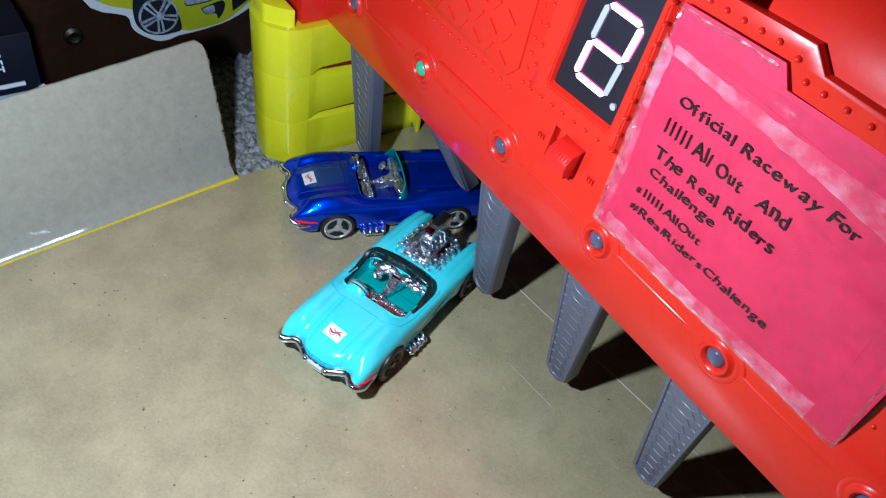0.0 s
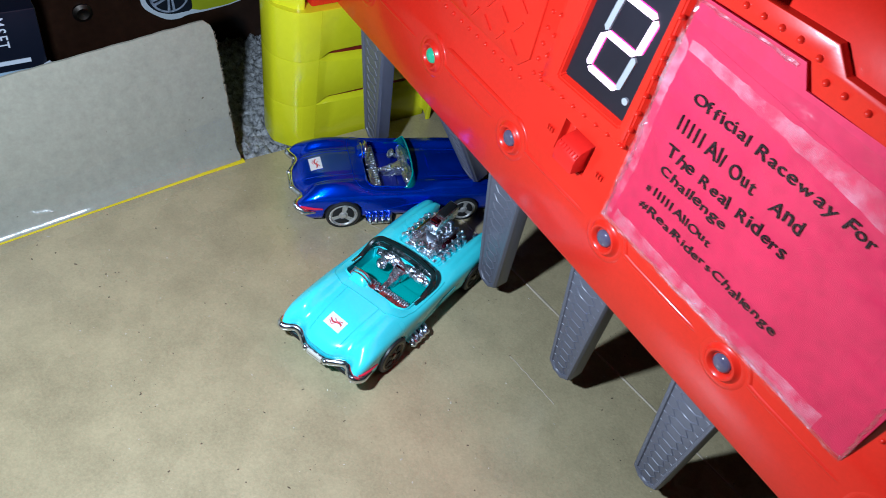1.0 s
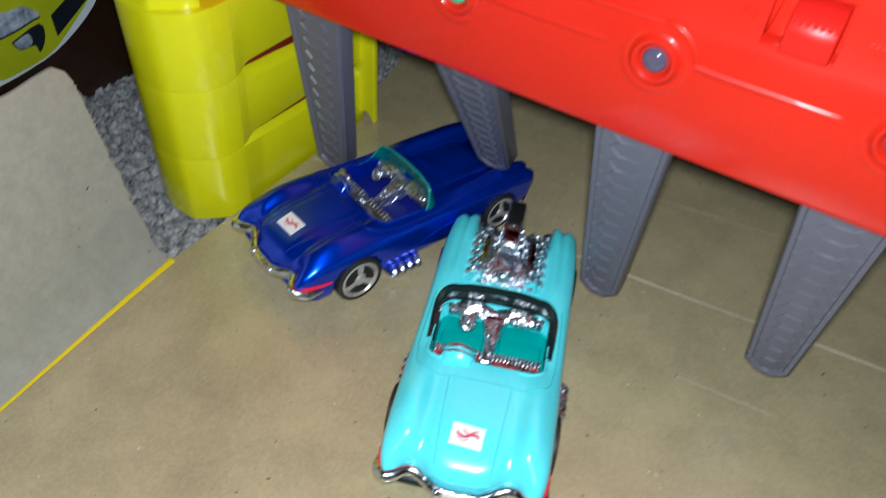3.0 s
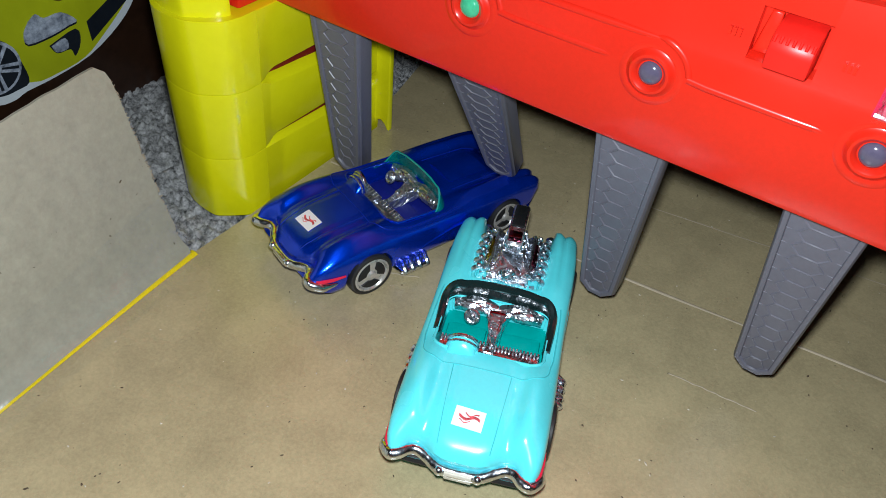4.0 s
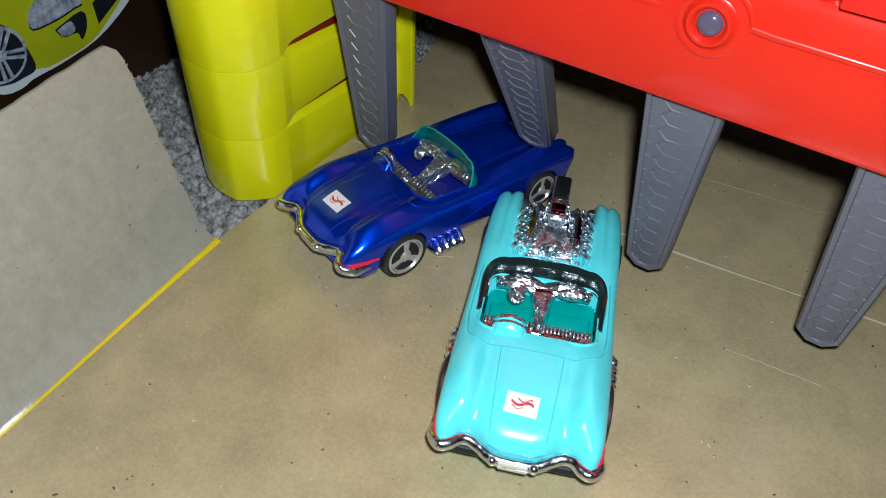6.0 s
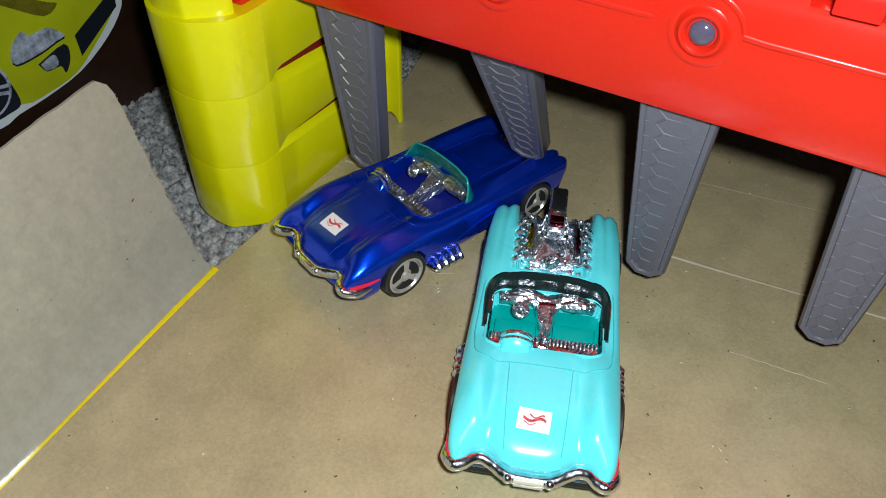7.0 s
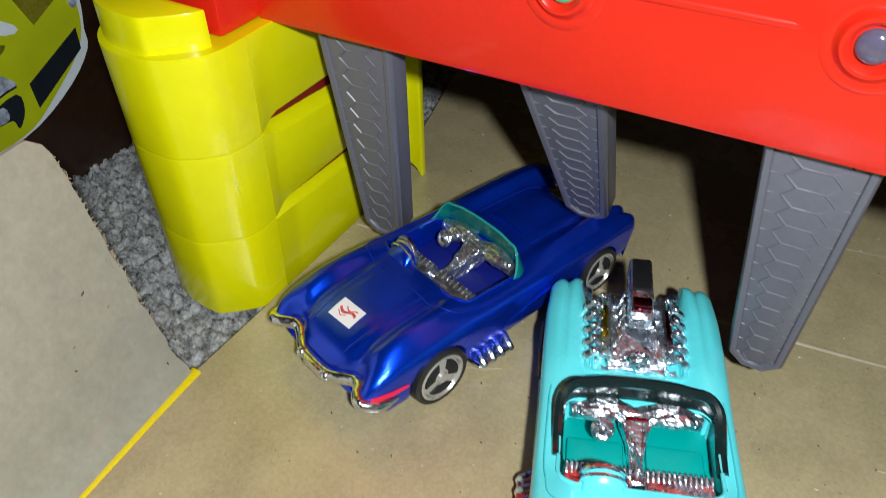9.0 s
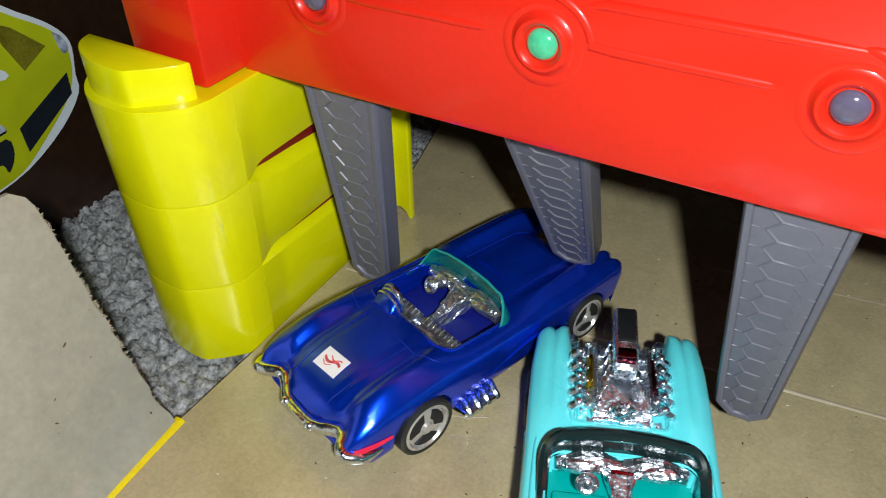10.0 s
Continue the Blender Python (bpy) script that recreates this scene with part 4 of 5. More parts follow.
def body_mesh(notch):
    """The cast shell; notch: how far the nose stands open between the front fenders."""
    bm = bmesh.new()
    us = sorted({round(k * LONG / 96, 6) for k in range(97)} | set(PIT_U))
    across = [math.copysign(1 - (1 - abs(t)) ** 1.25, t) for t in (k / 24 - 1 for k in range(49))]
    rings = []
    for u in us:
        hw, low = curve(u, WIDE), wheel_gap(u)
        sides = []
        for s in (-1, 1):
            col = []
            for j in range(7):
                f = j / 7
                z = low + (shoulder_at(u) - low) * f
                cove = 0.0008 * max(0, min(1, (u - 0.040) / 0.004, (0.0555 - u) / 0.002)) * math.exp(-((z - 0.0075) / 0.0022) ** 2)
                v = hw * (1 - 0.10 * max(0, (0.0075 - z) / 0.004) ** 2) - cove
                col.append((u + 0.0007 * (1 - f) * max(0, 1 - u / 0.006) - 0.003 * (1 - f) * max(0, (u - 0.070) / 0.006), s * v, z))
            sides.append(col)
        top = [body_point(u, a) for a in across[1:-1]]
        for p, a in zip(top, across[1:-1]):
            p.x -= notch * max(0, (u - 0.064) / 0.012) * (1 - min(1, (abs(a) / 0.60) ** 9))
        edge0, edge1 = body_point(u, -1), body_point(u, 1)
        ring = [*sides[0], edge0, *top, edge1, *reversed(sides[1])]
        rings.append([bm.verts.new(p) for p in ring])
    n = len(rings[0])

    def in_pit(i, j):
        mid = (rings[i][j].co + rings[i + 1][(j + 1) % n].co) / 2
        if not (PIT_U[0] < us[i] + 1e-6 and us[i + 1] < PIT_U[1] + 1e-6):
            return False
        du = max(0, abs((us[i] + us[i + 1]) / 2 - sum(PIT_U) / 2) - (PIT_U[1] - PIT_U[0]) / 2 + 0.003) / 0.003
        dv = max(0, abs(mid.y) - PIT_V + 0.003) / 0.003
        return mid.z > 0.0125 and abs(mid.y) < PIT_V and du * du + dv * dv <= 1.05

    holes = set()
    for i in range(len(us) - 1):
        for j in range(n):
            if in_pit(i, j):
                holes.add((i, j))
            else:
                bm.faces.new((rings[i][j], rings[i + 1][j], rings[i + 1][(j + 1) % n], rings[i][(j + 1) % n]))
    for end, u, back in ((rings[0], 0.0, 0.0007), (rings[-1], LONG, -0.003)):
        brow = end[7:n - 7]
        foot = [bm.verts.new((v.co.x + back, v.co.y, wheel_gap(u))) for v in brow]
        for k in range(len(brow) - 1):
            bm.faces.new((brow[k], brow[k + 1], foot[k + 1], foot[k]))
    floor_of = {}

    def sunk(v):
        if v not in floor_of:
            floor_of[v] = bm.verts.new((v.co.x, v.co.y * 0.96, 0.0062))
        return floor_of[v]

    for i, j in holes:
        quad = [rings[i][j], rings[i + 1][j], rings[i + 1][(j + 1) % n], rings[i][(j + 1) % n]]
        bm.faces.new([sunk(v) for v in quad])
        for (a, b), nb in zip(zip(quad, quad[1:] + quad[:1]), ((i, j - 1), (i + 1, j), (i, j + 1), (i - 1, j))):
            if nb not in holes:
                bm.faces.new((a, b, sunk(b), sunk(a)))
    bmesh.ops.recalc_face_normals(bm, faces=bm.faces)
    return bm


def skin(u, v, lift=0.0):
    p = body_point(u, v / curve(u, WIDE))
    p.z += lift
    return p


def wheel(parent, u, side, r, wide, rim_mat, holes, hole_mat):
    m = pose(u, side * (0.0179 if r == R_REAR else 0.0173), r, -90 * side, 0, 0)
    prof = [(r * 0.62, -wide), (r * 0.9, -wide), (r * 0.985, -wide * 0.85), (r, -wide * 0.55), (r, -wide * 0.35), (r * 0.975, -0.0003), (r * 0.90, 0.0), (r * 0.80, -0.0001), (r * 0.78, -0.0005)]
    w = part("wheel", lathe(prof, 40, m=m), RUBBER, parent, "black tyre")
    disc = [(r * 0.80, -0.0012), (r * 0.80, -0.0001), (r * 0.72, 0.00005), (r * 0.66, -0.0006), (r * 0.2, -0.0004), (r * 0.16, 0.0002), (0, 0.0003)]
    part("rim", lathe(disc, 40, m=m), rim_mat, w)
    for k in range(holes):
        a0 = 2 * math.pi * k / holes + 0.4
        span = math.pi / holes * (0.74 if holes == 3 else 0.80)
        pts = [(r * 0.62 * math.cos(a0 + s), r * 0.62 * math.sin(a0 + s)) for s in np.linspace(-span, span, 7)]
        pts += [(r * 0.26 * math.cos(a0 + s), r * 0.30 * math.sin(a0 + s)) for s in np.linspace(span * 0.75, -span * 0.75, 4)]
        bm = prism(pts, -0.0007, -0.00015, "z", 0.0001)
        bmesh.ops.transform(bm, matrix=m, verts=bm.verts)
        # Dark plate proud of the rim paints the shade of an open gap.
        part("rim_gap_shade", bm, hole_mat, w, "dark plate painting the shaded gap between the spokes")


def blobs(bm, points, r, squash=0.8):
    for p in points:
        made = bmesh.ops.create_icosphere(bm, subdivisions=2, radius=r)
        bmesh.ops.transform(bm, matrix=Matrix.Translation(p) @ Matrix.Diagonal((1, 1, squash, 1)), verts=made["verts"])
    return bm


def steering(parent, chrome, u, v, z):
    m = Matrix.Translation((u, v, z)) @ pose(0, 0, 0, 0, -58, 0)
    bm = lathe([(0.0, -0.0003), (0.0014, -0.0002), (0.0019, 0.0002), (0.0020, 0.0006), (0.0016, 0.0009), (0.0010, 0.0006), (0.0006, 0.0010), (0, 0.0011)], 18)
    tube([(0, 0, 0), (0, 0, -0.0045)], [0.0009, 0.0006], 8, bm=bm)
    blobs(bm, [(0.0015 * math.cos(a), 0.0015 * math.sin(a), 0.0006) for a in (0.4, 2.5, 4.6)], 0.0004)
    bmesh.ops.transform(bm, matrix=m, verts=bm.verts)
    return part("steering_wheel", bm, chrome, parent, "small chrome steering wheel")


def windscreen(parent, material, edge_mat, edge_r, high, start, lean):
    """A low screen that wraps round the front of the cabin and runs out along its sides."""
    half = [(start, 0.0129), ((start + 0.0385) / 2, 0.0131), (0.0390, 0.0132)]
    half += [(0.0396 + 0.0040 * math.sin(a), 0.0092 + 0.0040 * math.cos(a)) for a in np.linspace(0, math.pi / 2, 8)]
    half += [(0.0438, 0.0062), (0.0440, 0.0031)]
    line = [(u, -v) for u, v in half] + [(0.0441, 0.0)] + [(u, v) for u, v in reversed(half)]
    n, steps = len(line), 6

    def at(k, f, out):
        u, v = line[k]
        a, b = Vector(line[max(0, k - 1)]), Vector(line[min(n - 1, k + 1)])
        d = (b - a).normalized()
        rise = max(0.0, min(1.0, (u - start - 0.0030) / (0.0412 - start)))
        h = 0.0003 + high * rise * rise * (3 - 2 * rise)
        side = Vector((d.y, -d.x)) * (out - lean * f * rise)
        return Vector((u + side.x, v + side.y, skin(min(u, 0.047), max(-0.0132, min(0.0132, v))).z - 0.0006 + h * f))

    bm = bmesh.new()
    front = [[bm.verts.new(at(k, f, 0.0010 * (1 - 0.6 * f))) for f in np.linspace(0, 1, steps + 1)] for k in range(n)]
    back = [[bm.verts.new(at(k, f, -0.0002)) for f in np.linspace(0, 1, steps + 1)] for k in range(n)]
    for g in (front, back):
        for a, b in zip(g, g[1:]):
            for j in range(steps):
                bm.faces.new((a[j], a[j + 1], b[j + 1], b[j]))
    for k in range(n - 1):
        bm.faces.new((front[k][steps], back[k][steps], back[k + 1][steps], front[k + 1][steps]))
        bm.faces.new((front[k][0], back[k][0], back[k + 1][0], front[k + 1][0]))
    for k in (0, n - 1):
        for j in range(steps):
            bm.faces.new((front[k][j], back[k][j], back[k][j + 1], front[k][j + 1]))
    bmesh.ops.recalc_face_normals(bm, faces=bm.faces)
    w = part("windscreen", bm, material, parent, "low wraparound plastic windscreen")
    part("screen_edge", tube([at(k, 1.0, 0.0001) for k in range(n)], edge_r, 8), edge_mat, w, "rounded screen edge")
    return w


SHIELD_EDGE = surface("green_shield_edge", (0.02, 0.30, 0.27), 0.15, var=0.05, bump=0.0, coat=0.5)


def cabin(parent, tub_mat, ribbed, chrome):
    c = part("cabin", box(0.0258, 0.0434, -0.0125, 0.0125, 0.0060, 0.0102, 0.0004), tub_mat, parent, "moulded cabin floor")
    for s in (-1, 1):
        back = part("seat_back", cast(box(0.0268, 0.0306, s * 0.0064 - 0.0054, s * 0.0064 + 0.0054, 0.0080, 0.0146, 0.0004), 0.0003, s, 2), chrome, c, "chromed ribbed seat back", smooth=False)
        for k in range(13 if ribbed else 9):
            v = s * 0.0064 - 0.0050 + k * (0.00083 if ribbed else 0.00125)
            part("rib", tube([(0.0280, v, 0.0138), (0.0292, v, 0.0146), (0.0304, v, 0.0151), (0.0313, v, 0.0136)], 0.00027 if ribbed else 0.0002, 6), chrome, back)
        part("seat_pad", box(0.0305, 0.0385, s * 0.0066 - 0.0048, s * 0.0066 + 0.0048, 0.0090, 0.0112, 0.0006), tub_mat, c)
        part("seat_trim", box(0.0308, 0.0316, s * 0.0064 - 0.0050, s * 0.0064 + 0.0050, 0.0105, 0.0128, 0.0002), chrome, c)
    con = [(0.0290, -0.0014), (0.0340, -0.0009), (0.0380, -0.0018), (0.0418, -0.0030), (0.0418, 0.0030), (0.0380, 0.0018), (0.0340, 0.0009), (0.0290, 0.0014)]
    bm = cast(prism(con, 0.0095, 0.0130, "z", 0.0003), 0.0005, 3)
    for v in bm.verts:
        v.co.z += 0.0022 * max(0, (v.co.x - 0.034) / 0.006)
    console = part("console", bm, chrome, c, "chromed centre console", smooth=False)
    for k, (u, v) in enumerate(((0.0345, 0.0002), (0.0362, 0.0007), (0.0318, -0.0003))):
        part("knob", blobs(bmesh.new(), [(u, v, 0.0132 + 0.0008 * (k == 1))], 0.0007), chrome, console)
    bm = bmesh.new()
    for s in (-1, 1):
        tube([(0.0426, s * 0.0004, 0.0142), (0.0424, s * 0.0035, 0.0150), (0.0422, s * 0.0066, 0.0150), (0.0418, s * 0.0108, 0.0142)], [0.0014, 0.0018, 0.0019, 0.0013], 10, bm=bm)
    dash = part("dashboard", cast(bm, 0.0003, 8, 1), chrome, c, "chromed dashboard with round dials", smooth=False)
    for s in (-1, 1):
        bm = bmesh.new()
        made = bmesh.ops.create_icosphere(bm, subdivisions=3, radius=1.0)
        bmesh.ops.transform(bm, matrix=Matrix.Translation((0.0416, s * 0.0064, 0.0149)) @ Matrix.Diagonal((0.0020, 0.0042, 0.0016, 1)), verts=made["verts"])
        for v in bm.verts:
            v.co += 0.0003 * Vector((noise.noise(v.co * 1800), noise.noise(v.co * 1800 + Vector((7, 0, 0))), noise.noise(v.co * 1800 + Vector((0, 7, 0)))))
        part("binnacle", bm, chrome, dash, smooth=False)
        for k in range(4):
            m = pose(0.0404 + 0.0002 * k, s * (0.0026 + 0.0022 * k), 0.0152, 0, -50, 0)
            part("dial", lathe([(0.0008, -0.001), (0.0009, 0.0002), (0.0007, 0.0005), (0.0005, 0.0003), (0, 0.0003)], 10, m=m), chrome, dash)
    # Red tint here puts the red gate's reflection into the insert's colour.
    part("dash_insert", box(0.0400, 0.0412, -0.0024, 0.0024, 0.0142, 0.0155, 0.0003), CHROME_RED if ribbed else chrome, c)
    steering(c, chrome, 0.0376, 0.0058, 0.0154)
    return c


def headrest(parent, paint, face_mat):
    """The faired hump behind the driver."""
    bm = bmesh.new()
    rings = []
    for k, u in enumerate(np.linspace(0.0234, 0.0268, 9)):
        f = k / 8
        r, h = 0.0034 * (0.94 + 0.06 * f), 0.0004 + 0.0028 * math.sin(f * math.pi / 2) ** 0.9
        base = skin(min(u, 0.0255), 0.0058).z - 0.0006
        rings.append([bm.verts.new((u, 0.0058 + r * math.cos(a), base + h * math.sin(a) ** 0.7)) for a in np.linspace(0, math.pi, 13)])
    for a, b in zip(rings, rings[1:]):
        for j in range(12):
            bm.faces.new((a[j], a[j + 1], b[j + 1], b[j]))
    bm.faces.new(rings[-1])
    bm.faces.new(rings[0][::-1])
    bmesh.ops.recalc_face_normals(bm, faces=bm.faces)
    hump = part("headrest", bm, paint, parent)
    base = skin(0.0255, 0.0058).z - 0.0006
    rimline = [(0.0269, 0.0058 + 0.0034 * math.cos(a), base + 0.0035 * math.sin(a) ** 0.7) for a in np.linspace(0, math.pi, 15)]
    part("headrest_trim", tube(rimline, 0.00045, 6), face_mat, hump)
    edge = [(0.0256, 0.0058 + 0.0035 * math.cos(a), base + 0.0033 * math.sin(a) ** 0.7) for a in np.linspace(0, math.pi, 15)]
    part("headrest_edge", tube(edge, 0.0003, 6), face_mat, hump)
    if face_mat is CHROME and paint is BLUE:
        face = [(0.0058 + 0.0033 * math.cos(a), base + 0.0002 + 0.0046 * max(0, math.sin(a)) ** 0.7) for a in np.linspace(0, math.pi, 18)]
        part("headrest_face", prism(face, 0.0266, 0.0276, "x", 0.0002), CHROME_SMOOTH, hump, "upright chrome headrest plate")


def side_pipes(parent):
    for s in (-1, 1):
        plate = [(0.0248, s * 0.0138), (0.0252, s * 0.0184), (0.0262, s * 0.0192), (0.0338, s * 0.0192), (0.0346, s * 0.0184), (0.0352, s * 0.0138)]
        rack = part("pipe_mount", prism(plate if s > 0 else plate[::-1], 0.0026, 0.0042, "z", 0.0004), CHROME_SMOOTH, parent, "chrome side pipe mount")
        for k in range(4):
            u = 0.0264 + 0.0024 * k
            line = [(u + 0.0010, s * 0.0148, 0.0048), (u + 0.0005, s * 0.0166, 0.0048), (u + 0.0001, s * 0.0178, 0.0044), (u, s * 0.0186, 0.0038), (u, s * 0.0188, 0.0032)]
            part("side_pipe", tube(smooth_line(line, 2), 0.0008, 8), CHROME, rack)


def big_engine(parent):
    """Chromed blown engine standing out of the hood."""
    hood_z = 0.0150
    base = cast(box(0.0492, 0.0690, -0.0072, 0.0072, hood_z - 0.0040, hood_z + 0.0008, 0.0004), 0.0004, 1, 6)
    eng = part("engine", base, CHROME, parent, "chromed blown engine standing out of the hood", smooth=False)
    for s in (-1, 1):
        cover = cast(box(-0.0075, 0.0075, -0.0016, 0.0016, -0.0012, 0.0012, 0.0003, m=pose(0.0595, s * 0.0044, hood_z + 0.0024, 42 * s)), 0.00035, 5 * s, 4)
        part("valve_cover", cover, CHROME, eng, smooth=False)
        part("cover_panel", box(-0.0040, 0.0040, -0.0011, 0.0011, 0.0, 0.0016, 0.0003, m=pose(0.0600, s * 0.0058, hood_z + 0.0022, 42 * s)), BRASS if s > 0 else CHROME_RED, eng)
        for k in range(5):
            u = 0.0532 + 0.0032 * k
            bm = tube([(u, s * 0.0060, hood_z + 0.0010), (u, s * 0.0074, hood_z + 0.0022), (u - 0.0003, s * 0.0086, hood_z + 0.0014), (u - 0.0006, s * 0.0091, hood_z)], [0.0006, 0.0008, 0.0008, 0.0006], 7)
            blobs(bm, [(u, s * 0.0076, hood_z + 0.0026), (u - 0.0003, s * 0.0088, hood_z + 0.0012)], 0.00075)
            part("header_pipe", bm, CHROME, eng)
            part("spark_plug", blobs(bmesh.new(), [(u + 0.0014, s * 0.0062, hood_z + 0.0028)], 0.0006, 1.4), CHROME, eng)
    shape = [(0.0508, -0.0052), (0.0530, -0.0046), (0.0560, -0.0030), (0.0670, -0.0024), (0.0670, 0.0024), (0.0560, 0.0030), (0.0530, 0.0046), (0.0508, 0.0052)]
    bm = cast(prism(shape, hood_z + 0.0004, hood_z + 0.0054, "z", 0.0005), 0.0007, 12, 5)
    for v in bm.verts:
        v.co.z -= 0.0024 * max(0, min(1, (0.0555 - v.co.x) / 0.004))
    part("blower", bm, CHROME, eng, "finned chrome blower", smooth=False)
    for k in range(4):
        u = 0.0570 + 0.0026 * k
        fin = tube([(u, -0.0030, hood_z + 0.0030), (u, -0.0024, hood_z + 0.0060), (u, 0.0024, hood_z + 0.0060), (u, 0.0030, hood_z + 0.0030)], 0.0004, 6)
        part("fin", fin, CHROME, eng)
    lip = [(0.0486 - 0.0010 * (t * t), 0.0078 * t, 0.0158 - 0.0012 * t ** 4) for t in np.linspace(-1, 1, 17)]
    part("cowl_lip", tube(lip, [0.0004] + [0.0012] * 15 + [0.0004], 10), TEAL, parent, "raised turquoise lip behind the engine")
    part("pulley", cast(lathe([(0.0022, 0), (0.0024, 0.0008), (0.0016, 0.0011), (0.0014, 0.0016), (0.0007, 0.0018), (0, 0.0018)], 16, m=pose(0.0516, 0, hood_z + 0.0030, 0, -90, 0)), 0.0003, 21, 1), CHROME, eng, "chrome drive pulley", smooth=False)
    part("belt_case", cast(box(0.0498, 0.0514, -0.0050, 0.0050, hood_z + 0.0002, hood_z + 0.0022, 0.0004), 0.0005, 30, 4), CHROME, eng, smooth=False)
    scoop = prism([(0.0560, hood_z + 0.0062), (0.0560, hood_z + 0.0086), (0.0590, hood_z + 0.0112), (0.0690, hood_z + 0.0116), (0.0690, hood_z + 0.0068), (0.0640, hood_z + 0.0062)], -0.0021, 0.0021, "y", 0.0005)
    sc = part("scoop", scoop, CHROME, eng, "chromed air scoop with dark red top")
    part("scoop_top", box(0.0604, 0.0686, -0.0016, 0.0016, hood_z + 0.0110, hood_z + 0.0120, 0.0003), BLACK, sc)
    part("scoop_band", box(0.0568, 0.0596, -0.0017, 0.0017, hood_z + 0.0092, hood_z + 0.0112, 0.0003), CHROME_RED, sc)


def sticker(parent, u, v, turn):
    """A white label with a small red flame-like mark, lying on the rear deck."""
    def on(a, b, lift):
        c, s = math.cos(turn), math.sin(turn)
        return skin(u + a * c - b * s, v + a * s + b * c, lift)

    def patch(name, a0, a1, b0, b1, lift, material, par, n=6, wob=None):
        bm = bmesh.new()
        g = [[bm.verts.new(on(a0 + (a1 - a0) * i / n + (wob(j / n) if wob else 0), b0 + (b1 - b0) * j / n, lift)) for j in range(n + 1)] for i in range(n + 1)]
        for r0, r1 in zip(g, g[1:]):
            for j in range(n):
                bm.faces.new((r0[j], r0[j + 1], r1[j + 1], r1[j]))
        bmesh.ops.recalc_face_normals(bm, faces=bm.faces)
        if sum(f.normal.z for f in bm.faces) < 0:
            bmesh.ops.reverse_faces(bm, faces=bm.faces)
        return part(name, bm, material, par)

    lab = patch("label", -0.0022, 0.0022, -0.0033, 0.0033, 0.00015, STICKER, parent)
    tagged(lab, "small white label with a red mark")
    patch("printed_mark", -0.0003, 0.0003, -0.0024, 0.0022, 0.00024, STICKER_RED, lab, 8, lambda f: 0.0004 * math.sin(f * 7))
    patch("printed_mark", 0.0006, 0.0009, -0.0020, 0.0010, 0.00024, STICKER_RED, lab, 6, lambda f: 0.0004 * math.sin(f * 6 + 1))
    patch("printed_mark", -0.0010, -0.0008, -0.0004, 0.0020, 0.00024, STICKER_RED, lab, 6, lambda f: 0.0003 * math.sin(f * 6 + 2))


def seam(parent, points, material, r=0.0002):
    """A fine panel line laid along the skin."""
    line = smooth_line([(u, v, 0) for u, v in points], 5)
    return part("panel_line", tube([skin(p.x, p.y, 0.00001) for p in line], r, 5), material, parent)


